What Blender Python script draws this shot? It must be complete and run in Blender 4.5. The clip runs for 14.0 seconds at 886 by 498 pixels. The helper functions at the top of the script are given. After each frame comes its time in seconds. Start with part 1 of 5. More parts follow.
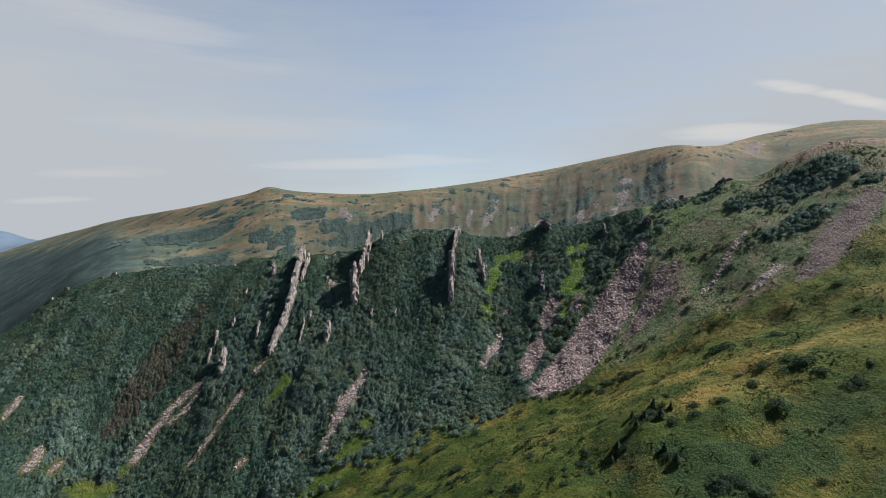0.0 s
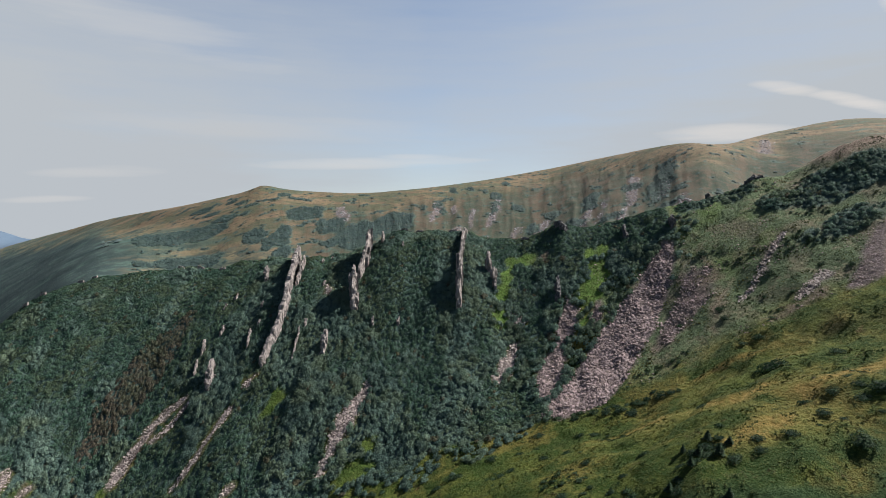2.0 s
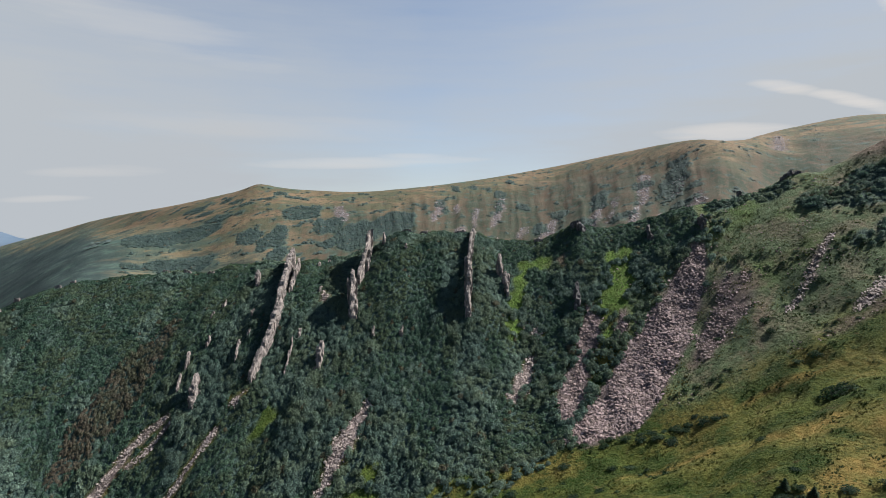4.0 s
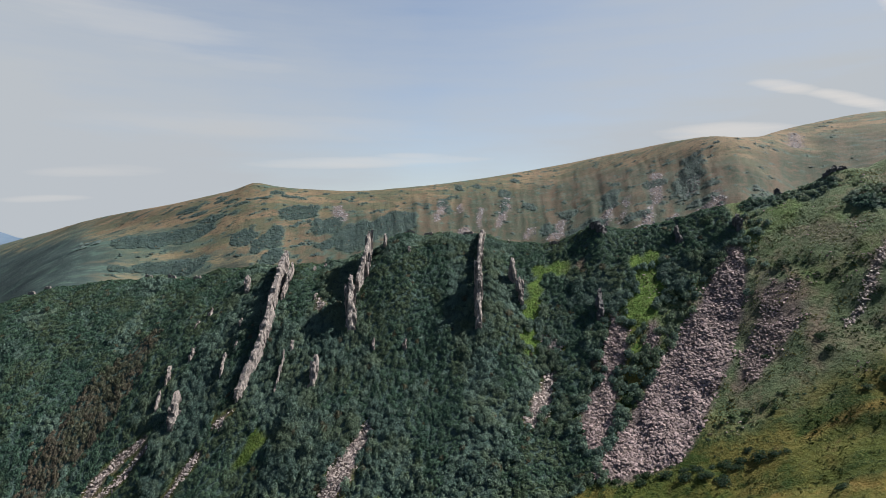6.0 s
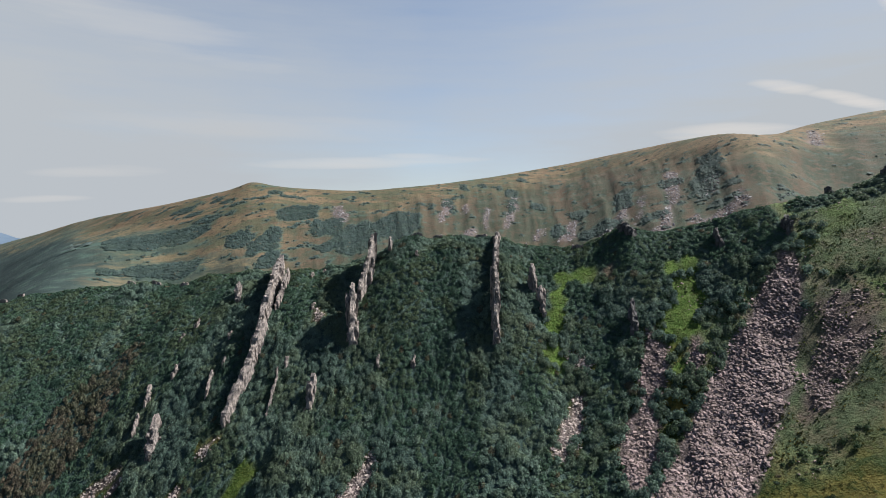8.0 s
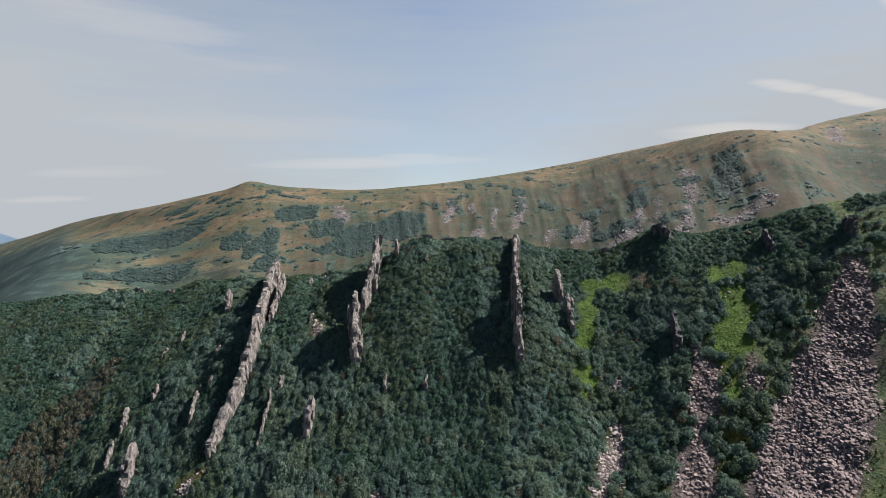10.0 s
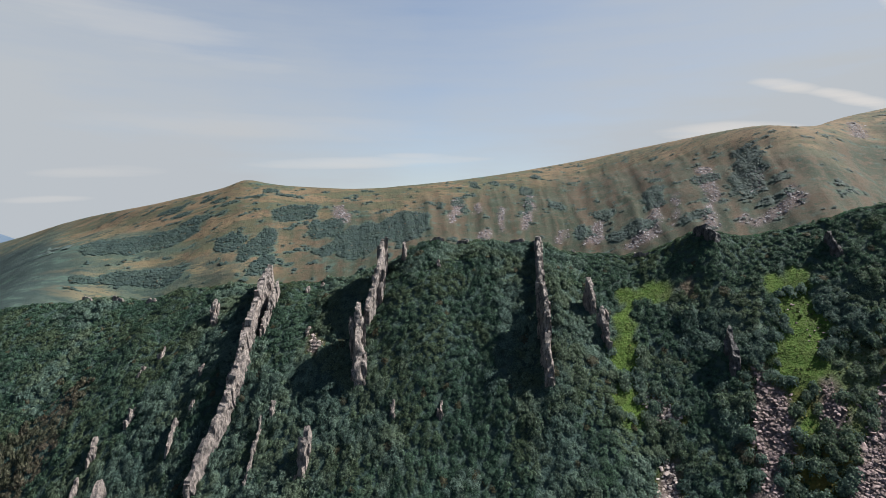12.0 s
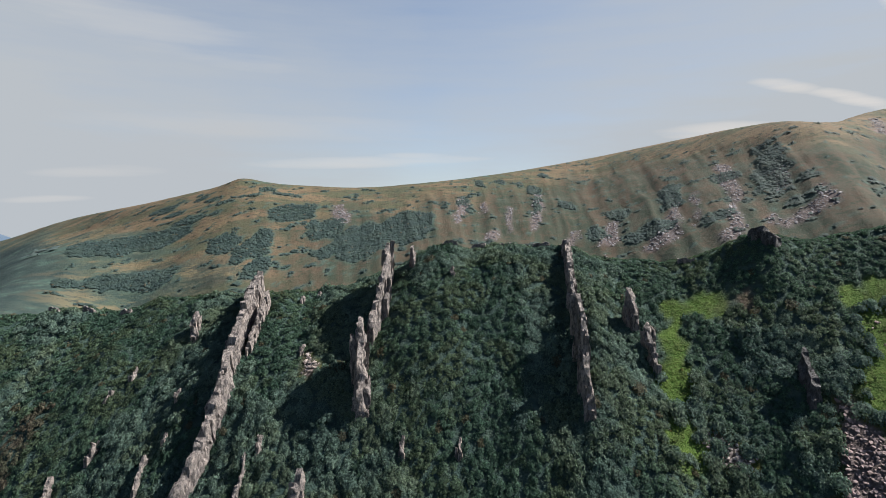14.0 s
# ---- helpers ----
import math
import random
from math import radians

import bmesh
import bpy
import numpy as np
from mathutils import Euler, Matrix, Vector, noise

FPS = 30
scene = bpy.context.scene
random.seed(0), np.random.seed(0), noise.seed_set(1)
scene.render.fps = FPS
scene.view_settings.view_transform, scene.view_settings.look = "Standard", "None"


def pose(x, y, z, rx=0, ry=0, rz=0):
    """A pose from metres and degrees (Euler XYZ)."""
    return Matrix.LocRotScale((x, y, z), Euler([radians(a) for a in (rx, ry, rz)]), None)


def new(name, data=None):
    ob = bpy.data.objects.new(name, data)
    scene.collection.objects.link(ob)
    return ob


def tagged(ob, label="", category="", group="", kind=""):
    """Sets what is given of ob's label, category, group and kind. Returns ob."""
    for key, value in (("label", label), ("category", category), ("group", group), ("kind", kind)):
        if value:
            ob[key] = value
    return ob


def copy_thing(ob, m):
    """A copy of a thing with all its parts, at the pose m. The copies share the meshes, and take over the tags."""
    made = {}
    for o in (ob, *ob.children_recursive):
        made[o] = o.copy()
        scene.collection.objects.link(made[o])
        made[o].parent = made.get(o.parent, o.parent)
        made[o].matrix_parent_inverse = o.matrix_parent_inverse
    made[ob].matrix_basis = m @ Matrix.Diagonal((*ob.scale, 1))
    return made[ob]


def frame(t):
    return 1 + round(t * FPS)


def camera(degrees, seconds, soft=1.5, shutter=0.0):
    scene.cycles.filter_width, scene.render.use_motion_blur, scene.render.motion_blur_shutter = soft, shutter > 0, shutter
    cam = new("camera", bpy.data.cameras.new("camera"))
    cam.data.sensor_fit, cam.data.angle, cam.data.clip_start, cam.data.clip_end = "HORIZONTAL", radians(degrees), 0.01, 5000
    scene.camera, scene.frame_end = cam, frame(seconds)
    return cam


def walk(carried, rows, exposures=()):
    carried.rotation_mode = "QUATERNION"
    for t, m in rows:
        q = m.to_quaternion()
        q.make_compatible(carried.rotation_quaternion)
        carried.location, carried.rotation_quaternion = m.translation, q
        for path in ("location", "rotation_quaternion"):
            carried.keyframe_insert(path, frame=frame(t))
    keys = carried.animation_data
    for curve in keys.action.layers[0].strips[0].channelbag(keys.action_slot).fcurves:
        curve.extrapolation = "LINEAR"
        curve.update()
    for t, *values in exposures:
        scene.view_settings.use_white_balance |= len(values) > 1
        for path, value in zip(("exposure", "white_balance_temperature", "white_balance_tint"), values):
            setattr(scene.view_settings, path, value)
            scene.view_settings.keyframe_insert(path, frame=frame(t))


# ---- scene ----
cam = camera(76.1, 14.0, soft=0.4)
METRES, EYE, TILT, LEAN, TURN = 150.0, 100.0, -3.0, 0.0, 0.0
ROWS = [
    (0.0, 0.0, 0.0, 0.0, -0.0, 0.0, 0.0),
    (0.5, -0.0075, 0.0331, 0.0015, -0.09, -0.02, -0.0),
    (1.0, -0.0161, 0.0689, 0.0035, -0.18, -0.02, -0.04),
    (1.5, -0.0224, 0.1018, 0.0052, -0.25, -0.03, -0.05),
    (2.0, -0.029, 0.1378, 0.0073, -0.32, -0.0, -0.09),
    (2.5, -0.0347, 0.1715, 0.0096, -0.35, -0.02, -0.09),
    (3.0, -0.0404, 0.2083, 0.012, -0.41, -0.05, -0.05),
    (5.5, -0.0617, 0.3849, 0.024, -0.41, -0.09, -0.02),
    (6.0, -0.0664, 0.4207, 0.0262, -0.41, -0.11, -0.02),
    (6.5, -0.0728, 0.4543, 0.0285, -0.42, -0.12, -0.03),
    (7.0, -0.0781, 0.4915, 0.0311, -0.38, -0.12, -0.04),
    (7.5, -0.0846, 0.526, 0.0332, -0.37, -0.09, -0.03),
    (8.0, -0.0911, 0.5638, 0.0357, -0.36, -0.07, -0.03),
    (10.5, -0.1236, 0.7375, 0.0467, -0.28, -0.08, 0.08),
    (11.0, -0.1302, 0.7732, 0.0491, -0.27, -0.07, 0.09),
    (11.5, -0.1359, 0.8064, 0.051, -0.28, -0.07, 0.11),
    (12.0, -0.1425, 0.8424, 0.0535, -0.3, -0.11, 0.1),
    (12.5, -0.1478, 0.8758, 0.0555, -0.31, -0.13, 0.09),
    (13.0, -0.1546, 0.912, 0.0577, -0.32, -0.12, 0.07),
    (13.5, -0.1597, 0.946, 0.0597, -0.32, -0.11, 0.09),
    (14.0, -0.1664, 0.9836, 0.0623, -0.32, -0.13, 0.07),
]
walk(cam, [(t, pose(0, 0, EYE, TILT, LEAN, TURN) @ pose(METRES * x, METRES * y, METRES * z, 90 + pitch, roll, yaw)) for t, x, y, z, yaw, pitch, roll in ROWS])

# ---- sky, sun and exposure ----
SUN_AZ, SUN_EL = radians(72.0), radians(46.0)      # azimuth from straight ahead to the right
world = bpy.data.worlds.new("sky")
scene.world = world
world.use_nodes = True
wn, wl = world.node_tree.nodes, world.node_tree.links
wn.clear()


def w_math(op, a, b=None, c=None, clamp=False):
    n = wn.new("ShaderNodeMath")
    n.operation, n.use_clamp = op, clamp
    for k, v in enumerate((a, b, c)):
        if v is None:
            continue
        if isinstance(v, (int, float)):
            n.inputs[k].default_value = v
        else:
            wl.new(v, n.inputs[k])
    return n.outputs[0]


w_out, w_sky = wn.new("ShaderNodeOutputWorld"), wn.new("ShaderNodeTexSky")
w_sky.sky_type, w_sky.sun_disc = "NISHITA", False
w_sky.sun_elevation, w_sky.sun_rotation = SUN_EL, SUN_AZ
w_sky.altitude, w_sky.air_density, w_sky.dust_density, w_sky.ozone_density = 1700.0, 1.0, 0.9, 1.0
sky_bg, veil_bg, puff_bg = (wn.new("ShaderNodeBackground") for _ in range(3))
wl.new(w_sky.outputs[0], sky_bg.inputs[0])
sky_bg.inputs["Strength"].default_value = 0.042
veil_bg.inputs[0].default_value, veil_bg.inputs["Strength"].default_value = (0.868, 0.932, 1.0, 1), 0.176
puff_bg.inputs[0].default_value, puff_bg.inputs["Strength"].default_value = (1.0, 0.95, 0.90, 1), 0.24
# high thin veil of cirrus: broad soft noise in the direction of view
w_co = wn.new("ShaderNodeTexCoord")
w_sep = wn.new("ShaderNodeSeparateXYZ")
wl.new(w_co.outputs["Generated"], w_sep.inputs[0])
ahead = w_math("MAXIMUM", w_sep.outputs[1], 0.15)
sky_u, sky_v = w_math("DIVIDE", w_sep.outputs[0], ahead), w_math("DIVIDE", w_sep.outputs[2], ahead)


def w_noise(scale, detail, sx, sy, sz):
    m, n = wn.new("ShaderNodeMapping"), wn.new("ShaderNodeTexNoise")
    m.inputs["Scale"].default_value = (sx, sy, sz)
    n.inputs["Scale"].default_value, n.inputs["Detail"].default_value, n.inputs["Roughness"].default_value = scale, detail, 0.6
    wl.new(w_co.outputs["Generated"], m.inputs[0])
    wl.new(m.outputs[0], n.inputs["Vector"])
    return n.outputs["Fac"]


broad, wisps = w_noise(2.2, 3, 1.0, 1.0, 2.6), w_noise(5.0, 7, 0.7, 0.7, 7.0)
veil = w_math("MULTIPLY_ADD", broad, 0.55, 0.20)
veil = w_math("MULTIPLY_ADD", wisps, 0.42, veil)
low = w_math("MULTIPLY", w_math("SUBTRACT", 0.40, w_sep.outputs[2]), 1.15, clamp=True)        # thicker near the horizon
side = w_math("MULTIPLY", w_math("MINIMUM", w_math("ABSOLUTE", w_math("ADD", w_sep.outputs[0], 0.02)), 0.6), 0.85)     # and away to the sides
veil = w_math("ADD", w_math("ADD", veil, low), w_math("SUBTRACT", side, 0.38), clamp=True)
high = w_math("MULTIPLY", w_math("SUBTRACT", w_sep.outputs[2], 0.36), 5.0, clamp=True)       # the zenith is clear
veil = w_math("MULTIPLY", veil, w_math("MULTIPLY_ADD", high, -0.95, 1.0))
veil = w_math("MULTIPLY", veil, w_math("MULTIPLY_ADD", w_math("MULTIPLY_ADD", w_sep.outputs[1], 1.4, 0.4, clamp=True), 0.9, 0.10))     # thinner behind
# a few streaks of cloud: bearing, height, half length, half depth, slope
streak = None
for u0, v0, a, b, k, strength in [(0.60, 0.232, 0.07, 0.013, -0.10, 0.6), (0.74, 0.205, 0.10, 0.014, -0.18, 0.75), (0.51, 0.152, 0.13, 0.018, 0.04, 0.55), (-0.14, 0.098, 0.24, 0.011, 0.02, 0.42),
                                  (-0.69, 0.034, 0.09, 0.007, 0.03, 0.30), (-0.58, 0.083, 0.13, 0.012, 0.02, 0.22), (-0.05, 0.108, 0.07, 0.008, 0.0, 0.3), (-0.53, 0.34, 0.26, 0.045, -0.26, 0.17), (-0.33, 0.16, 0.38, 0.026, -0.04, 0.12), (0.80, 0.38, 0.05, 0.03, -0.2, 0.7)]:
    du = w_math("SUBTRACT", sky_u, u0)
    dv = w_math("SUBTRACT", w_math("SUBTRACT", sky_v, v0), w_math("MULTIPLY", du, k))
    q = w_math("ADD", w_math("POWER", w_math("ABSOLUTE", w_math("DIVIDE", du, a)), 2.0), w_math("POWER", w_math("ABSOLUTE", w_math("DIVIDE", dv, b)), 2.0))
    f = w_math("SUBTRACT", w_math("MULTIPLY_ADD", wisps, 2.6, -0.35), q)
    f = w_math("MULTIPLY", w_math("SMOOTH_MIN", w_math("MAXIMUM", f, 0.0), 1.0, 0.4), strength)
    streak = f if streak is None else w_math("MAXIMUM", streak, f)
front_only = w_math("GREATER_THAN", w_sep.outputs[1], 0.2)
streak = w_math("MULTIPLY", streak, front_only, clamp=True)
mix_a, mix_b = wn.new("ShaderNodeMixShader"), wn.new("ShaderNodeMixShader")
wl.new(veil, mix_a.inputs[0])
wl.new(sky_bg.outputs[0], mix_a.inputs[1])
wl.new(veil_bg.outputs[0], mix_a.inputs[2])
wl.new(streak, mix_b.inputs[0])
wl.new(mix_a.outputs[0], mix_b.inputs[1])
wl.new(puff_bg.outputs[0], mix_b.inputs[2])
wl.new(mix_b.outputs[0], w_out.inputs[0])

sun = new("sun", bpy.data.lights.new("sun", "SUN"))
sun.data.energy, sun.data.angle, sun.data.color = 5.0, radians(0.6), (1.0, 0.965, 0.915)
to_sun = Vector((math.sin(SUN_AZ) * math.cos(SUN_EL), math.cos(SUN_AZ) * math.cos(SUN_EL), math.sin(SUN_EL)))
sun.matrix_world = Matrix.Translation((300, 300, 400)) @ to_sun.to_track_quat("Z", "Y").to_matrix().to_4x4()
scene.view_settings.exposure = 1.70

# ---- the lie of the land ----
def hash01(ix, iy, seed):
    n = (ix.astype(np.int64) * 374761393 + iy.astype(np.int64) * 668265263 + seed * 982451653) & 0xFFFFFFFF
    n = ((n ^ (n >> 13)) * 1274126177) & 0xFFFFFFFF
    return ((n ^ (n >> 16)) & 0xFFFFFF) / float(0xFFFFFF)


def vnoise(x, y, seed=0):
    """Smooth value noise in -1..1 on a grid of 1."""
    fx, fy = np.floor(x), np.floor(y)
    tx, ty = x - fx, y - fy
    tx, ty = tx * tx * (3 - 2 * tx), ty * ty * (3 - 2 * ty)
    a, b = hash01(fx, fy, seed), hash01(fx + 1, fy, seed)
    c, d = hash01(fx, fy + 1, seed), hash01(fx + 1, fy + 1, seed)
    return 2 * ((a * (1 - tx) + b * tx) * (1 - ty) + (c * (1 - tx) + d * tx) * ty) - 1


def fbm(x, y, octaves=4, seed=0):
    out, amp = np.zeros(np.shape(x)), 0.5
    for k in range(octaves):
        out += amp * vnoise(x * 2 ** k + 17.3 * k, y * 2 ** k - 9.1 * k, seed + k)
        amp *= 0.5
    return out


def smooth(a, b, v):
    t = np.clip((v - a) / (b - a), 0, 1)
    return t * t * (3 - 2 * t)


def curve(v, knots):
    """A soft line through knots of (place, value, value ...): the first value."""
    k = np.array(knots, float)
    w = 0.18 * (k[-1, 0] - k[0, 0]) / len(k)
    return sum(g * np.interp(v + s * w, k[:, 0], k[:, 1]) for s, g in ((-1.4, 0.2), (-0.6, 0.3), (0.6, 0.3), (1.4, 0.2)))


# control heights of the hillside, rows up the slope, spline-smoothed
HILL_X, HILL_DX, HILL_Y, HILL_DY = -260.0, 65.0, 80.0, 52.0
HILL = np.array([
    [-115, -91, -64, -38, -17, -4, 5, 14, 24, 32, 39],
    [-78, -67, -54, -34, -7, 18, 35, 47, 53, 60, 68],
    [-42, -40, -41, -35, -2, 39, 70, 81, 79, 88, 98],
    [-12, -8, -14, -35, -12, 20, 41, 85, 104, 117, 128],
    [10, 19, 26, 6, 40, 37, 56, 113, 133, 145, 157],
    [30, 36, 52, 63, 85, 90, 108, 122, 146, 166, 185],
    [56, 67, 83, 86, 84, 88, 115, 134, 158, 185, 211],
    [90, 103, 111, 105, 95, 97, 116, 142, 171, 202, 235]], float)
# crest of the spur: where it runs, and how high
CREST_Y = [(-420, 240), (-300, 285), (-230, 306), (-150, 314), (-90, 312), (-40, 306), (7, 300), (53, 282), (94, 272), (133, 264), (160, 256), (200, 250), (300, 250)]
CREST_Z = [(-420, -40), (-300, 15), (-239, 39), (-205, 64), (-180, 71.5), (-150, 73.5), (-118, 76.5), (-100, 79), (-82, 81.5), (-57, 81.5), (-44, 86), (-30, 91), (-10, 93), (6, 92), (22, 90.5), (35, 91.5), (48, 93.5), (64, 97.5), (82, 102.5), (96, 105.5), (111, 109), (133, 115.5), (146, 121), (155, 128), (166, 134), (179, 136), (205, 137), (300, 148)]
# skyline of the far mountain by bearing: distance, height, and how steep it falls towards the spur
FAR_Y = [(-1.6, 2000), (-0.84, 1450), (-0.70, 1130), (-0.652, 1030), (-0.62, 960), (-0.576, 870), (-0.54, 800), (-0.50, 735), (-0.45, 690), (-0.38, 680), (-0.30, 670), (-0.14, 670), (-0.02, 680), (0.07, 720), (0.165, 780), (0.27, 740), (0.36, 650), (0.43, 590), (0.47, 575), (0.54, 680), (0.66, 720), (0.9, 700), (1.6, 700)]
FAR_Z = [(-1.6, -120), (-0.84, 9), (-0.70, 60), (-0.652, 78), (-0.62, 88.5), (-0.576, 100), (-0.54, 104.8), (-0.50, 110), (-0.45, 114.4), (-0.38, 125), (-0.325, 133), (-0.30, 137), (-0.27, 133.5), (-0.22, 131.5), (-0.14, 129), (-0.02, 137), (0.07, 148), (0.165, 165), (0.27, 178), (0.36, 181), (0.43, 179), (0.47, 171), (0.54, 198), (0.66, 222), (0.71, 225), (0.9, 220), (1.6, 220)]
FAR_FALL = [(-1.6, 0.02), (-0.84, 0.02), (-0.70, 0.035), (-0.652, 0.05), (-0.62, 0.06), (-0.576, 0.09), (-0.54, 0.12), (-0.50, 0.18), (-0.45, 0.30), (-0.30, 0.38), (-0.1, 0.32), (0.05, 0.32), (0.2, 0.28), (0.3, 0.30), (0.36, 0.40), (0.43, 0.42), (0.47, 0.42), (0.55, 0.42), (0.8, 0.42), (1.6, 0.4)]


def spline4(f):
    return np.stack([(1 - f) ** 3, 3 * f ** 3 - 6 * f ** 2 + 4, -3 * f ** 3 + 3 * f ** 2 + 3 * f + 1, f ** 3], -1) / 6


def hillside(x, y):
    ny, nx = HILL.shape
    u, v = (x - HILL_X) / HILL_DX, (y - HILL_Y) / HILL_DY
    uc, vc = np.clip(u, 0, nx - 3.001), np.clip(v, 0, ny - 3.001)
    i, j = uc.astype(int), vc.astype(int)
    bu, bv = spline4(uc - i), spline4(vc - j)
    z = sum(bv[..., a] * bu[..., b] * HILL[j + a, i + b] for a in range(4) for b in range(4))
    # beyond the lattice the ground eases off
    return z + 12 * np.tanh((u - uc) * 1.5) + 14 * np.tanh((v - vc) * 1.2)


def ground_z(x, y):
    x, y = np.broadcast_arrays(np.asarray(x, float), np.asarray(y, float))
    yc, zc = curve(x, CREST_Y), curve(x, CREST_Z)
    front = hillside(x, np.minimum(y, yc))
    front = front + (zc - hillside(x, yc)) * smooth(-75, 0, y - yc)
    over = y - yc - 6
    spur = front - 0.62 * 5 * np.logaddexp(0, over / 5)
    # away to the left the spur runs out into the valley
    spur = spur - 0.5 * np.maximum(-250 - x, 0) - 0.3 * np.maximum(80 - y, 0) * smooth(20, -120, x)
    # rocky heads on the crest
    for hx, hy, hr, hh in ((51, 281, 5.5, 3.0), (131, 265, 6, 3.0), (-23, 302, 5, 2.0)):
        spur = spur + hh * np.exp(-((x - hx) ** 2 + (y - hy) ** 2) / (2 * hr ** 2))
    # ribs and hollows running down the slope, and small unevenness
    rib = fbm(x / 26 + 0.15 * fbm(x / 40, y / 40, 2, 5), y / 130, 3, 11)
    steep = smooth(150, 215, y) * smooth(160, 60, x)
    spur = spur + 4.6 * rib * steep + 1.3 * fbm(x / 11, y / 16, 3, 23) + 0.75 * fbm(x / 3.6, y / 3.0, 3, 27)
    spur = spur + (4.0 * fbm(x / 26, y / 19, 2, 29) + 1.5 * fbm(x / 9, y / 7, 3, 33) + 0.5 * fbm(x / 2.4, y / 2.2, 2, 35)) * smooth(198, 178, y) * smooth(10, 45, x)
    # the far mountain
    yy = np.maximum(y, 150.0)
    b = np.clip(x / yy, -1.6, 1.6)
    fy, fz, fs = curve(b, FAR_Y), curve(b, FAR_Z), curve(b, FAR_FALL)
    d = fy - y
    gully = fbm(b * 42 + 0.4 * fbm(x / 60, y / 60, 2, 8), y / 240 + 3, 3, 31)
    far = fz - fs * np.where(d > 0, 14 * np.logaddexp(0, d / 14) - 9.7, 0.35 * -d)
    far = far + 2.2 * gully * smooth(25, 130, d) * smooth(-0.36, -0.12, b) + 5 * fbm(x / 70, y / 70, 3, 41) * smooth(10, 120, d)
    far = far + 1.2 * fbm(b * 95 + 0.5 * fbm(x / 30, y / 30, 2, 9), y / 150, 3, 37) * smooth(20, 90, d) * smooth(-0.30, -0.05, b)
    far = far + 4.0 * np.exp(-((x + 206) / 15) ** 2 - ((y - 670) / 22) ** 2)
    far = np.maximum(far, -20 + 0.02 * y + 6 * fbm(x / 150, y / 150, 3, 3))
    far = np.where(y < 330, -200.0, far - 60 * smooth(400, 330, y))
    z = np.logaddexp(spur / 3, far / 3) * 3
    # the country falls away to the plain, and distant hills rise beyond it
    out = smooth(1500, 3200, np.hypot(x, y))
    plain = -240 + 25 * fbm(x / 700, y / 700, 3, 51)
    hills = 232 * smooth(3600, 4600, y) * smooth(-1200, -2400, x) * (0.85 + 0.5 * fbm(x / 500, y / 2500, 3, 61))
    return z * (1 - out) + (plain + hills) * out
# ---- what grows and lies where (metres: x, y, width or radii) ----
SCREE_MAIN = [(88, 249, 5.3), (78, 237, 12), (67, 225.5, 16), (55.5, 215, 18), (44.7, 204.5, 19), (34.6, 200, 10)]
SCREE_SIDE = [(91, 233, 3), (90, 229, 9), (87.5, 222, 11), (79, 216, 10), (72, 210, 6)]
SCREE_NARROW = [(47.5, 246, 3), (45.8, 238, 7.5), (42.5, 233, 5.5)]
SCREE_LOWER = [(41, 231, 3), (37.5, 225, 8), (34.5, 217, 10), (32, 211, 7)]
BARE = [(43.5, 273.4, 3.0), (42, 269.5, 4.5)]
GLADES = [(42.7, 271.5, 2.4, 3.4), (53, 233, 6.5, 7), (48, 227, 6, 6), (43, 221, 5, 6), (39.5, 213, 4, 5), (51, 241, 4.5, 5), (66, 243, 5, 6), (57, 249, 4, 5), (30, 221, 2.5, 5), (61, 238, 4, 5)]
SCREE_NOTCH = [(57.3, 240, 2), (55.5, 235, 4.5), (53, 230, 2.5)]
SCREE_HIGH = [(160, 211, 8), (141, 200.6, 12), (128, 191, 9), (120, 188, 4)]
CHUTES = [
    [(24.5, 237, 2.5), (21.4, 230.5, 5.2), (17.7, 223.6, 3.4)],
    [(24, 253, 1.2), (26, 249, 2.6), (28, 245, 2.2)],
    [(-30.4, 233.5, 1.8), (-34, 226.4, 4.6), (-38.7, 219.5, 5.4), (-41.8, 212, 3.5), (-44.6, 204.5, 1.8)],
    [(-106.6, 244, 2), (-115, 239.4, 3.8), (-120.4, 230.4, 6.4), (-123.7, 223, 6.2)],
    [(-104.6, 241, 1.6), (-108.8, 236, 2.6), (-115, 232.6, 1.6)],
    [(-77.8, 243.7, 2), (-80.3, 241.3, 4)],
    [(-85.3, 234.6, 2), (-87.4, 230.4, 5), (-91.2, 224.8, 3.4), (-94.7, 219.4, 3), (-98.7, 215.5, 2)],
    [(-184, 241.5, 2.4), (-184.3, 234.6, 4)],
    [(-162.3, 222.5, 4.4), (-162.5, 217.5, 5.4)],
    [(-152.8, 220.6, 2.3), (-154.4, 218, 3.8)],
    [(-75.2, 209.4, 2.4), (-77, 207.7, 5)],
    [(-55.8, 278, 0.8), (-54, 273.5, 1.8)],
    [(119.5, 224.2, 1.2), (111.6, 219.2, 2.2), (103.9, 212.8, 2.2), (97.1, 208.4, 1.2)],
    [(117.5, 199, 2.9), (111.7, 196.4, 3.2), (106.9, 195, 1.6)],
]
CHUTES = [[(x, y, 0.55 * w + 0.9 if x < -60 else 1.2 * w + 0.4) for x, y, w in lane] for lane in CHUTES]
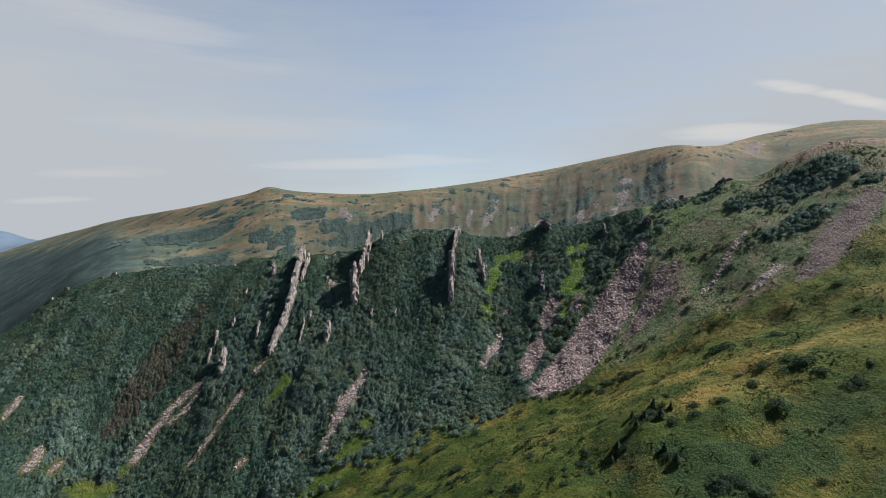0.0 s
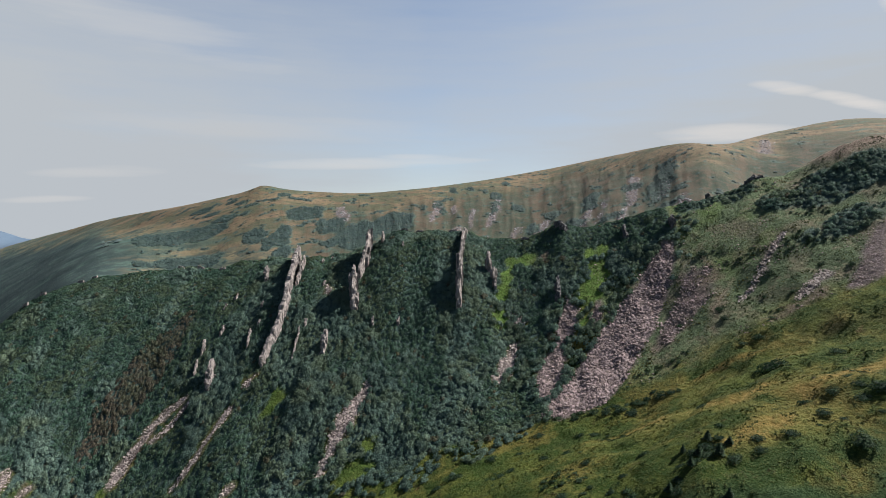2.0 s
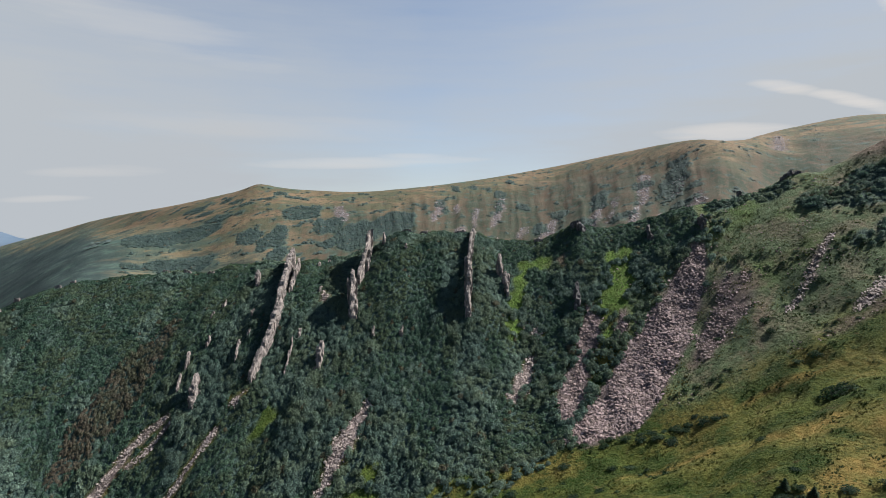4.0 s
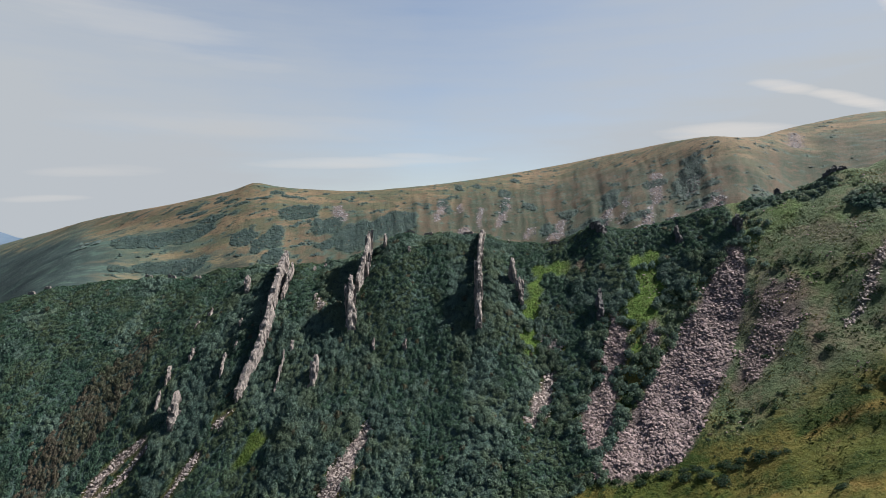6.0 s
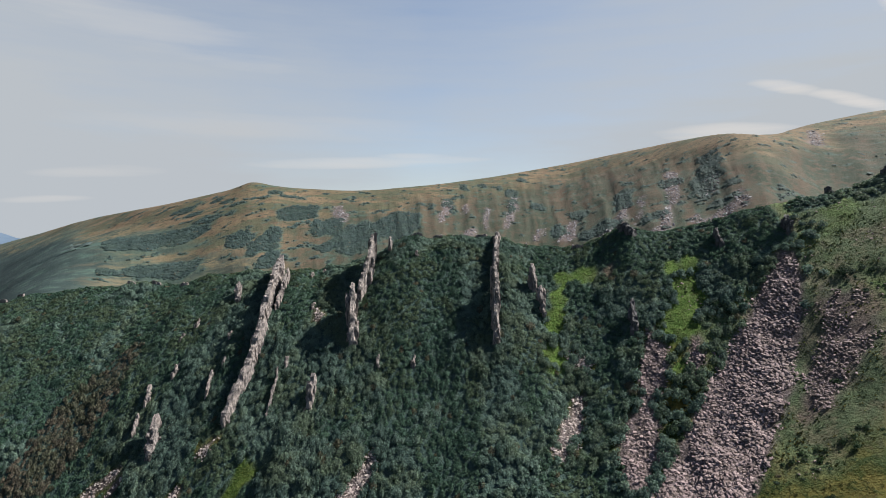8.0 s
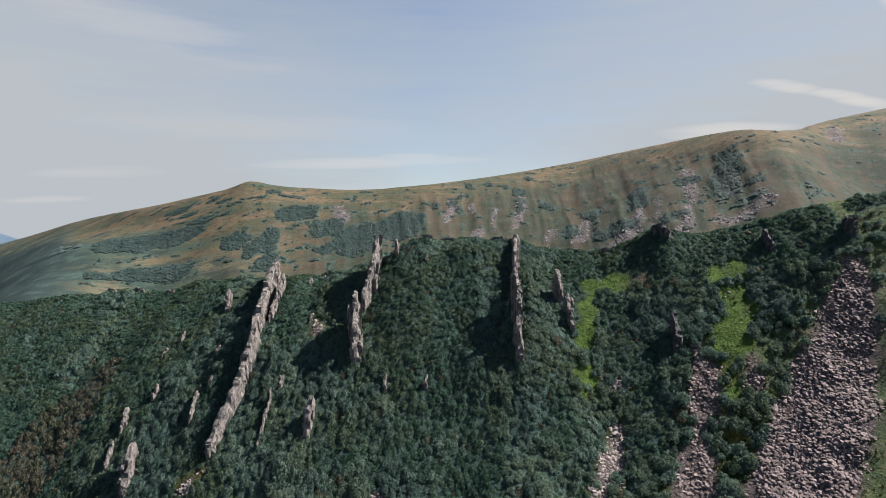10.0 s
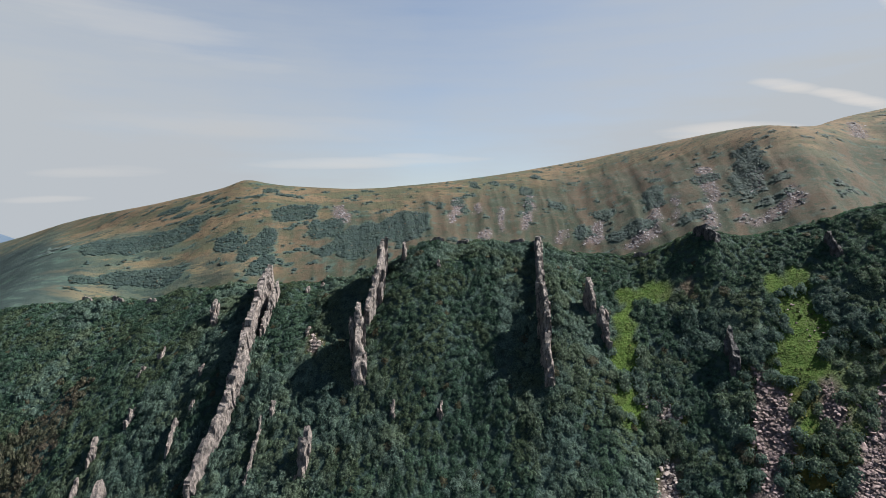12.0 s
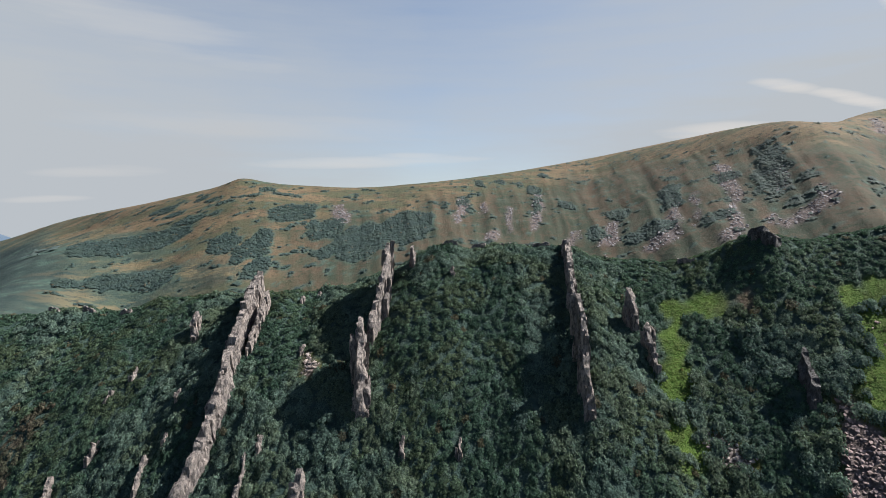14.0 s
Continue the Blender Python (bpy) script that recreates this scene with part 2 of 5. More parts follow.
LUSH = [(28, 274.5, 4, 3), (35, 274.5, 5, 4), (25.4, 267, 4, 5), (22, 259, 5.5, 6), (20, 250, 5, 6), (66, 263, 4, 5), (61, 254, 6, 8), (56, 246, 7, 7), (60, 264, 3.5, 4), (-65, 234.5, 4.5, 3), (-69, 231, 4, 3), (-29, 209, 4, 5), (-33, 201, 8, 7), (-40, 190, 10, 6), (-126, 219, 3, 3), (-135, 213, 11, 4), (40, 228, 3, 3), (51, 234, 4, 4)]
SHRUBS_RIGHT = [(137, 214, 11, 5), (129, 244, 7, 7), (149, 236, 18, 10), (125, 218, 3, 2), (142, 239, 12, 8), (139, 217, 9, 5), (160, 231, 8, 6), (108, 266, 9, 6), (165, 219, 5, 3), (146, 246, 6, 4), (120, 262, 8, 6)]
FAR_SHRUBS = [(100, 540, 7, 16), (100, 485, 14, 14), (77, 511, 6, 15), (127, 461, 10, 8), (169, 537, 10, 11), (170, 451, 14, 4), (174, 451, 7, 3), (74, 585, 5, 11), (12, 662, 6, 13), (30, 668, 6, 8), (46, 652, 4, 10), (56, 641, 6, 13), (74, 692, 3, 9), (147, 573, 4, 9), (177, 656, 4, 4), (174, 607, 4, 5), (187, 473, 5, 4), (207, 451, 6, 4), (15, 565, 3, 4), (22, 694, 4, 6)]
FAR_THICKETS = [(-241, 568, 30, 20), (-264, 558, 28, 20), (-275, 572, 20, 14), (-169, 529, 13, 17), (-147, 520, 11, 30), (-137, 487, 8, 16), (-107, 557, 14, 22), (-77, 531, 19, 34), (-47, 552, 20, 34), (-139, 584, 17, 20), (-128, 600, 8, 10), (-224, 497, 26, 17), (-200, 492, 14, 12), (-247, 488, 14, 10), (-222, 592, 22, 7), (-205, 612, 10, 5), (-185, 622, 8, 5), (-245, 618, 12, 5), (-262, 640, 14, 5), (-230, 640, 9, 4), (-300, 575, 24, 12), (-320, 590, 26, 12), (-175, 640, 9, 5), (-160, 629, 9, 5), (-100, 515, 8, 12)]
FAR_SCREE = [
    [(150, 431, 12), (160, 435, 12), (170, 438, 12), (176, 439, 7)], [(182, 456, 4), (178, 443, 5), (172, 430, 3)],
    [(182, 566, 10), (168, 527, 12), (155, 494, 8), (139, 463, 5), (129, 439, 10), (119, 429, 13)],
    [(128, 515, 8), (115, 487, 11), (101, 465, 17), (96, 461, 15)], [(141, 520, 6), (131, 492, 5), (119, 464, 3)],
    [(91, 528, 6), (85, 506, 10), (80, 494, 13)], [(65, 526, 5), (61, 514, 7), (58, 508, 7)], [(59, 628, 5), (51, 580, 8), (44, 553, 6), (38, 535, 5)]]
FAR_RUBBLE = [[(-6, 613, 7), (-7, 590, 11), (-13, 555, 4)], [(11, 603, 5), (8, 578, 5)], [(29, 586, 4), (24, 535, 3)], [(12, 535, 8), (9, 524, 11)], [(-106, 603, 9), (-100, 582, 13), (-96, 569, 9)], [(345, 631, 12), (321, 590, 14)], [(151, 445, 5), (144, 436, 5)], [(190, 505, 6), (182, 490, 10), (172, 474, 6)]]
BLUE_RUNS = [[(215, 566, 12), (192, 519, 22), (179, 493, 22), (167, 473, 15)], [(140, 555, 11), (134, 536, 17), (128, 515, 14)], [(59, 640, 6), (51, 590, 9), (46, 570, 6)], [(-4, 618, 5), (-7, 600, 8)]]
GOLD_RIDGE = [(36, 173, 2.6), (54, 169, 3.7), (65.5, 156, 7.5), (74, 153.6, 9), (80.5, 146, 8), (97, 147, 6), (114, 150, 4.8)]
GOLD_FLANK = [(53.5, 133, 4.5), (64, 135.7, 9), (74, 136, 9)]
TRAIL = [(96, 179, 1.4), (89, 180.3, 1.6), (82, 181.7, 1.6), (75.8, 183.5, 1.7), (67.8, 182.8, 1.6), (58.9, 182.1, 1.2)]
EARTH = [(97, 246, 5), (96, 232, 8), (94, 217, 12), (86, 204, 10)]
TRACK = [(121, 194.5, 1.6), (106.5, 191, 2.0), (97.5, 191.6, 2.0)]
THICKET_EDGE = [(-420, 100), (-70, 176), (-44, 193), (-17, 199), (30, 199), (38, 207), (50, 221), (61, 235), (76, 247), (92, 255), (99, 300), (0, 345), (-420, 345)]


def lane_depth(x, y, lane):
    """How far inside a lane, in metres: positive within."""
    best = np.full(np.shape(x), -1e3)
    for (ax, ay, aw), (bx, by, bw) in zip(lane, lane[1:]):
        t = np.clip(((x - ax) * (bx - ax) + (y - ay) * (by - ay)) / ((bx - ax) ** 2 + (by - ay) ** 2), 0, 1)
        best = np.maximum(best, (aw + (bw - aw) * t) / 2 - np.hypot(x - ax - t * (bx - ax), y - ay - t * (by - ay)))
    return best


def patch_depth(x, y, patches):
    best = np.full(np.shape(x), -1e3)
    for cx, cy, rx, ry in patches:
        best = np.maximum(best, (1 - np.hypot((x - cx) / rx, (y - cy) / ry)) * min(rx, ry))
    return best


def inside(x, y, poly):
    """Depth inside a polygon, negative outside."""
    x, y = np.asarray(x, float), np.asarray(y, float)
    odd, near = np.zeros(x.shape, bool), np.full(x.shape, 1e6)
    for (ax, ay), (bx, by) in zip(poly, poly[1:] + poly[:1]):
        odd ^= ((ay > y) != (by > y)) & (x < (bx - ax) * (y - ay) / (by - ay + 1e-12) + ax)
        t = np.clip(((x - ax) * (bx - ax) + (y - ay) * (by - ay)) / ((bx - ax) ** 2 + (by - ay) ** 2), 0, 1)
        near = np.minimum(near, np.hypot(x - ax - t * (bx - ax), y - ay - t * (by - ay)))
    return np.where(odd, near, -near)


def scree_depth(x, y):
    best = np.full(np.shape(x), -1e3)
    for lane in [SCREE_MAIN, SCREE_NARROW, SCREE_LOWER, SCREE_NOTCH, SCREE_HIGH]:
        best = np.maximum(best, lane_depth(x, y, lane))
    for lane in CHUTES:
        best = np.maximum(best, lane_depth(x, y, lane) - 0.2 - 0.8 * smooth(-0.05, 0.25, fbm(x / 5, y / 6, 3, 73)))
    return best - 0.3 + 1.6 * fbm(x / 3.5, y / 3.5, 3, 71)


def lush_depth(x, y):
    return patch_depth(x, y, LUSH) - 0.3 + 2.4 * fbm(x / 4, y / 4, 3, 77)


def thicket_depth(x, y):
    d = np.minimum(inside(x, y, THICKET_EDGE), 6.0) + 3.0 * fbm(x / 9, y / 9, 3, 81)
    # the strip beside the main scree is half meadow
    d = d - 5.5 * smooth(18, 45, x) * smooth(0.02, 0.25, fbm(x / 12, y / 20, 3, 87)) * smooth(268, 255, y)
    d = np.minimum(d, -1.7 - scree_depth(x, y))
    d = np.minimum(d, 0.3 - lush_depth(x, y))
    d = np.minimum(d, 0.4 - patch_depth(x, y, GLADES) - 2.0 * fbm(x / 3, y / 3, 3, 89))
    d = np.maximum(d, patch_depth(x, y, SHRUBS_RIGHT) + 2.2 * fbm(x / 5, y / 5, 3, 83))
    return d


def dark_pine(x, y):
    """Positive where the low dark pine grows, negative where the taller grey-green bushes stand."""
    v = fbm(x / 17 + 0.3 * fbm(x / 20, y / 30, 2, 91), y / 85, 2, 93) + 0.35 * fbm(x / 8, y / 12, 2, 95)
    top = smooth(16, 30, x) * smooth(24, 12, curve(x, CREST_Y) - y)
    patch = patch_depth(x, y, [(-23, 268, 4, 22), (-11, 271, 5, 14), (31, 264, 7, 8), (15, 246, 7, 9), (-8, 235, 6, 20), (28, 279, 14, 9), (45, 275, 14, 9), (60, 268, 10, 8), (84, 262, 12, 7)]) / 6
    left = 0.42 * smooth(-80, -130, x) + 0.9 * fbm(x / 14, y / 14, 3, 99) * smooth(-95, -150, x)
    return np.maximum(np.maximum(v - 0.05 + left, top - 0.4), patch) - smooth(98, 108, x)


def brown_depth(x, y):
    line = [(-119, 279, 4), (-121.5, 273, 9), (-124.5, 266, 13.5), (-128, 259, 16), (-132, 250, 15), (-135, 243, 13), (-139, 233, 7)]
    return lane_depth(x, y, line) + 2.0 * fbm(x / 6, y / 6, 3, 97)


def far_shrub_depth(x, y):
    edge = patch_depth(x, y, FAR_SHRUBS + FAR_THICKETS) - 0.5 + 6 * fbm(x / 8, y / 15, 5, 101)
    for run in BLUE_RUNS:
        edge = np.maximum(edge, lane_depth(x, y, run) - 1 + 9 * fbm(x / 5, y / 9, 3, 113))
    strewn = 9 * (fbm(x / 7, y / 6, 3, 103) - 0.33 - 0.08 * smooth(-60, 60, x))
    return np.maximum(edge, strewn)


def far_woods(x, y):
    """0 to 1: the wooded flank and valley away to the left, tinted for haze."""
    b = x / np.maximum(y, 150.0) + 0.16 * fbm(x / 130, y / 45, 4, 105)
    d = curve(np.clip(b, -1.6, 1.6), FAR_Y) - y
    return smooth(-0.50, -0.66, b - 0.0015 * np.maximum(d - 60, 0)) * smooth(-20, 60, d + 90 * fbm(x / 60, y / 40, 3, 109) + 60 * smooth(-0.6, -0.8, b))


def far_forest(x, y):
    """0 to 1: closed woods low in the valley to the left."""
    b = x / np.maximum(y, 150.0)
    return smooth(170, 300, curve(np.clip(b, -1.6, 1.6), FAR_Y) - y + 80 * fbm(x / 50, y / 40, 3, 143)) * smooth(-0.45, -0.60, b)


def far_scree_depth(x, y):
    best = np.full(np.shape(x), -1e3)
    for lane in FAR_SCREE + FAR_RUBBLE:
        best = np.maximum(best, lane_depth(x, y, lane))
    return best - 0.3 + 4.5 * fbm(x / 4, y / 10, 4, 107)
# ---- materials ----
class Nodes:
    """A few short hands for building node materials."""

    def __init__(self, name, rough=0.9, spec=0.3):
        self.m = bpy.data.materials.new(name)
        self.m.use_nodes = True
        self.n, self.l = self.m.node_tree.nodes, self.m.node_tree.links
        self.b = self.n["Principled BSDF"]
        self.b.inputs["Roughness"].default_value = rough
        self.b.inputs["Specular IOR Level"].default_value = spec
        self.co = self.n.new("ShaderNodeTexCoord").outputs["Object"]

    def put(self, value, socket):
        if hasattr(value, "is_output"):
            self.l.new(value, socket)
        elif isinstance(value, tuple):
            socket.default_value = (*value, 1) if len(value) == 3 else value
        else:
            socket.default_value = value

    def noise(self, scale, detail=4, rough=0.6, stretch=None):
        n = self.n.new("ShaderNodeTexNoise")
        n.inputs["Scale"].default_value, n.inputs["Detail"].default_value, n.inputs["Roughness"].default_value = scale, detail, rough
        src = self.co
        if stretch:
            mp = self.n.new("ShaderNodeMapping")
            mp.inputs["Scale"].default_value = stretch
            self.l.new(src, mp.inputs[0])
            src = mp.outputs[0]
        self.l.new(src, n.inputs["Vector"])
        return n.outputs["Fac"]

    def step(self, v, a, b):
        n = self.n.new("ShaderNodeMapRange")
        n.interpolation_type = "SMOOTHSTEP"
        self.put(v, n.inputs[0])
        n.inputs[1].default_value, n.inputs[2].default_value = a, b
        return n.outputs[0]

    def mix(self, f, a, b, mode="MIX"):
        n = self.n.new("ShaderNodeMix")
        n.data_type, n.blend_type = "RGBA", mode
        self.put(f, n.inputs[0])
        self.put(a, n.inputs[6])
        self.put(b, n.inputs[7])
        return n.outputs[2]

    def math(self, op, a, b=0.0):
        n = self.n.new("ShaderNodeMath")
        n.operation = op
        self.put(a, n.inputs[0])
        self.put(b, n.inputs[1])
        return n.outputs[0]

    def attr(self, name):
        n = self.n.new("ShaderNodeAttribute")
        n.attribute_name = name
        return n.outputs["Fac"]

    def island(self):
        return self.n.new("ShaderNodeNewGeometry").outputs["Random Per Island"]

    def random(self):
        return self.n.new("ShaderNodeObjectInfo").outputs["Random"]

    def bump(self, height, strength, distance):
        n = self.n.new("ShaderNodeBump")
        n.inputs["Strength"].default_value, n.inputs["Distance"].default_value = strength, distance
        self.l.new(height, n.inputs["Height"])
        self.l.new(n.outputs[0], self.b.inputs["Normal"])

    def color(self, c):
        self.put(c, self.b.inputs["Base Color"])
        return self.m


def grass_colour(k):
    """Green, olive and bleached grass in drifts."""
    mid, fine, grain = k.noise(0.09, 5), k.noise(0.6, 5), k.noise(2.2, 4, 0.7)
    grass = k.mix(k.step(mid, 0.40, 0.60), (0.014, 0.029, 0.005), (0.042, 0.053, 0.010))
    grass = k.mix(k.math("MULTIPLY", k.step(k.noise(0.045, 6, 0.7), 0.50, 0.62), 0.85), grass, (0.084, 0.068, 0.018))
    grass = k.mix(k.math("MULTIPLY", k.step(fine, 0.50, 0.64), 0.85), grass, (0.012, 0.025, 0.005))
    grass = k.mix(k.math("MULTIPLY", k.step(grain, 0.48, 0.66), 0.65), grass, (0.070, 0.074, 0.021))
    grass = k.mix(k.math("MULTIPLY", k.step(k.noise(0.16, 6, 0.75), 0.60, 0.68), 0.6), grass, (0.060, 0.036, 0.020))
    dry = k.mix(k.step(fine, 0.35, 0.65), (0.150, 0.104, 0.032), (0.092, 0.072, 0.020))
    dry = k.mix(k.math("MULTIPLY", k.step(mid, 0.46, 0.60), 0.65), dry, (0.062, 0.074, 0.018))
    dry = k.mix(k.math("MULTIPLY", k.step(grain, 0.55, 0.68), 0.55), dry, (0.032, 0.038, 0.010))
    return grass, dry, mid, fine, grain


def make_ground_material():
    k = Nodes("mountain_grass", 0.95, 0.06)
    big = k.noise(0.018, 4)
    grass, dry, mid, fine, grain = grass_colour(k)
    col = k.mix(k.attr("dry"), grass, dry)
    col = k.mix(k.attr("herbs"), col, k.mix(k.step(grain, 0.42, 0.66), (0.012, 0.026, 0.009), (0.030, 0.047, 0.018)))
    hill = k.mix(k.step(fine, 0.40, 0.62), (0.062, 0.084, 0.042), (0.042, 0.063, 0.032))
    hill = k.mix(k.math("MULTIPLY", k.step(k.noise(0.11, 6, 0.7), 0.50, 0.62), 0.7), hill, (0.108, 0.098, 0.062))
    hill = k.mix(k.math("MULTIPLY", k.step(grain, 0.54, 0.68), 0.6), hill, (0.100, 0.112, 0.062))
    col = k.mix(k.attr("hill"), col, hill)
    lush = k.mix(k.step(fine, 0.35, 0.65), (0.038, 0.076, 0.014), (0.070, 0.110, 0.024))
    lush = k.mix(k.math("MULTIPLY", k.step(k.noise(0.3, 5, 0.7), 0.46, 0.60), 0.7), lush, (0.022, 0.038, 0.010))
    lush = k.mix(k.math("MULTIPLY", k.step(grain, 0.50, 0.64), 0.5), lush, (0.094, 0.116, 0.036))
    col = k.mix(k.attr("lush"), col, lush)
    heath = k.mix(k.step(fine, 0.4, 0.7), (0.112, 0.082, 0.064), (0.074, 0.064, 0.044))
    col = k.mix(k.attr("heath"), col, heath)
    # the far mountain: bleached and reddish summer grass above, green ribs and brown gullies below
    far = k.mix(k.step(big, 0.38, 0.62), (0.106, 0.077, 0.049), (0.081, 0.064, 0.039))
    far = k.mix(k.math("MULTIPLY", k.step(k.noise(0.024, 6, 0.62, (0.6, 1.5, 1.2)), 0.47, 0.55), 0.85), far, (0.044, 0.050, 0.031))
    ribs = k.mix(k.attr("gully"), (0.020, 0.029, 0.021), (0.046, 0.036, 0.026))
    ribs = k.mix(k.math("MULTIPLY", k.step(k.noise(0.05, 5, 0.7, (1.0, 0.35, 0.35)), 0.46, 0.58), 0.7), ribs, (0.032, 0.036, 0.027))
    far = k.mix(k.math("MULTIPLY", k.attr("far_low"), 0.95), far, ribs)
    far = k.mix(k.math("MULTIPLY", k.step(k.noise(0.10, 6, 0.7), 0.48, 0.62), 0.55), far, (0.062, 0.042, 0.030))
    far = k.mix(k.math("MULTIPLY", k.step(k.noise(0.19, 5, 0.7, (0.8, 1.2, 1.0)), 0.56, 0.60), 0.85), far, (0.024, 0.032, 0.022))
    far = k.mix(k.math("MULTIPLY", k.step(k.noise(0.5, 6, 0.8, (1.0, 0.6, 0.6)), 0.52, 0.64), 0.55), far, (0.028, 0.031, 0.020))
    far = k.mix(k.math("MULTIPLY", k.step(k.noise(1.3, 3, 0.7), 0.56, 0.66), 0.4), far, (0.100, 0.083, 0.062))
    # left flank and valley: greyed and blued, haze put into the colour
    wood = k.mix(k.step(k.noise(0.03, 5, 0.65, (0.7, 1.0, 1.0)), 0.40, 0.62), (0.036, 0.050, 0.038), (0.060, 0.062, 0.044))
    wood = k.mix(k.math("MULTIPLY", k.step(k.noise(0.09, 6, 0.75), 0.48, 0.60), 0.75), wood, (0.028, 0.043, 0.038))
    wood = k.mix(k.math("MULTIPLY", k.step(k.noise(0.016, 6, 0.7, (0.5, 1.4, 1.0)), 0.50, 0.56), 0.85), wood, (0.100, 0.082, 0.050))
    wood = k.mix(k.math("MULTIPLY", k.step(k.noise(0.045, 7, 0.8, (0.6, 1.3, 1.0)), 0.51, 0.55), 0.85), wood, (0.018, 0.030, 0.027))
    # closed woods: shade among the trees is put in as darker colour
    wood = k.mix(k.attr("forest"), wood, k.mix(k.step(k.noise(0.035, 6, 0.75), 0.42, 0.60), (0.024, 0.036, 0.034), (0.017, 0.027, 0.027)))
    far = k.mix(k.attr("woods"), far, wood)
    col = k.mix(k.attr("far"), col, far)
    floor_ = k.mix(k.step(fine, 0.4, 0.65), (0.031, 0.053, 0.047), (0.047, 0.070, 0.056))
    col = k.mix(k.attr("thicket"), col, floor_)
    vor = k.n.new("ShaderNodeTexVoronoi")
    vor.inputs["Scale"].default_value = 1.1
    k.l.new(k.co, vor.inputs["Vector"])
    rubble = k.mix(k.step(vor.outputs["Distance"], 0.1, 0.6), (0.138, 0.109, 0.112), (0.078, 0.061, 0.061))
    rubble = k.mix(k.math("MULTIPLY", k.step(k.noise(0.35, 4), 0.45, 0.65), 0.4), rubble, (0.092, 0.074, 0.058))
    col = k.mix(k.attr("scree"), col, rubble)
    # distant hills and plain: the blue of haze is put into their colour
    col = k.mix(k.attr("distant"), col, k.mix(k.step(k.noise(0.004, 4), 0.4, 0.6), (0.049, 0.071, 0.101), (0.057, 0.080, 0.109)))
    relief = k.math("ADD", k.math("MULTIPLY", fine, 0.9), k.math("MULTIPLY", grain, 0.5))
    k.bump(k.math("MULTIPLY", relief, k.math("SUBTRACT", 1.0, k.math("MULTIPLY", k.attr("far"), 0.75))), 1.0, 1.7)
    return k.color(col)


def make_leaf_material(name, dark, light, olive, dead=(0.050, 0.040, 0.024), sparkle=1.0, thin=0.4):
    """Foliage: each bush has its own tone, each leaf spray its own lightness, and drifts of olive run through."""
    k = Nodes(name, 0.85, 0.12)
    tone, r = k.attr("tone"), k.island()
    col = k.mix(k.step(tone, 0.1, 0.95), dark, light)
    col = k.mix(k.math("MULTIPLY", k.step(k.noise(0.07, 5, 0.65), 0.46, 0.60), 0.75), col, olive)
    col = k.mix(k.math("MULTIPLY", k.step(tone, 0.955, 0.975), 0.8), col, dead)
    col = k.mix(1.0, col, k.mix(r, tuple(1 - 0.38 * sparkle for _ in range(3)), tuple(1 + 0.40 * sparkle for _ in range(3))), "MULTIPLY")
    col = k.mix(k.math("MULTIPLY", k.step(r, 0.93, 0.97), 0.5 * sparkle), col, tuple(1.7 * v for v in light))
    # small leaves within each spray
    speck = k.noise(2.4, 4, 0.8)
    col = k.mix(1.0, col, k.mix(k.step(speck, 0.38, 0.60), (0.58, 0.58, 0.62), (1.34, 1.34, 1.28)), "MULTIPLY")
    k.bump(k.noise(3.2, 4, 0.7), 0.5, 0.35)
    k.color(col)
    # sunlight comes through thin leaves
    leaf = k.n.new("ShaderNodeBsdfTranslucent")
    both = k.n.new("ShaderNodeMixShader")
    both.inputs[0].default_value = thin
    k.l.new(k.mix(1.0, col, (1.05, 1.15, 0.95), "MULTIPLY"), leaf.inputs["Color"])
    k.l.new(k.b.outputs[0], both.inputs[1])
    k.l.new(leaf.outputs[0], both.inputs[2])
    k.l.new(both.outputs[0], k.n["Material Output"].inputs["Surface"])
    return k.m


def make_rock_material(name, light, mid, dark, streak=(1.5, 1.5, 0.4)):
    k = Nodes(name, 0.85, 0.3)
    big, cracks, grain = k.noise(0.5, 6, 0.7), k.noise(1.2, 7, 0.78, streak), k.noise(4.0, 4, 0.7)
    col = k.mix(k.step(big, 0.36, 0.6), mid, light)
    col = k.mix(k.math("MULTIPLY", k.step(cracks, 0.47, 0.56), 0.78), col, dark)
    col = k.mix(k.math("MULTIPLY", k.step(grain, 0.52, 0.7), 0.35), col, (0.093, 0.090, 0.064))
    k.bump(k.math("ADD", cracks, k.math("MULTIPLY", grain, 0.4)), 1.0, 1.2)
    return k.color(col)


def make_far_stone_material():
    k = Nodes("far_grey_stone", 0.9, 0.25)
    col = k.mix(k.step(k.island(), 0.0, 1.0), (0.085, 0.082, 0.088), (0.190, 0.180, 0.186))
    return k.color(k.mix(k.math("MULTIPLY", k.step(k.noise(0.3, 4), 0.45, 0.65), 0.5), col, (0.073, 0.070, 0.070)))


def make_pale_stone_material():
    k = Nodes("pale_chute_stone", 0.9, 0.25)
    col = k.mix(k.step(k.island(), 0.0, 1.0), (0.120, 0.098, 0.090), (0.270, 0.224, 0.205))
    return k.color(k.mix(k.math("MULTIPLY", k.step(k.noise(0.9, 4), 0.5, 0.7), 0.5), col, (0.133, 0.109, 0.090)))


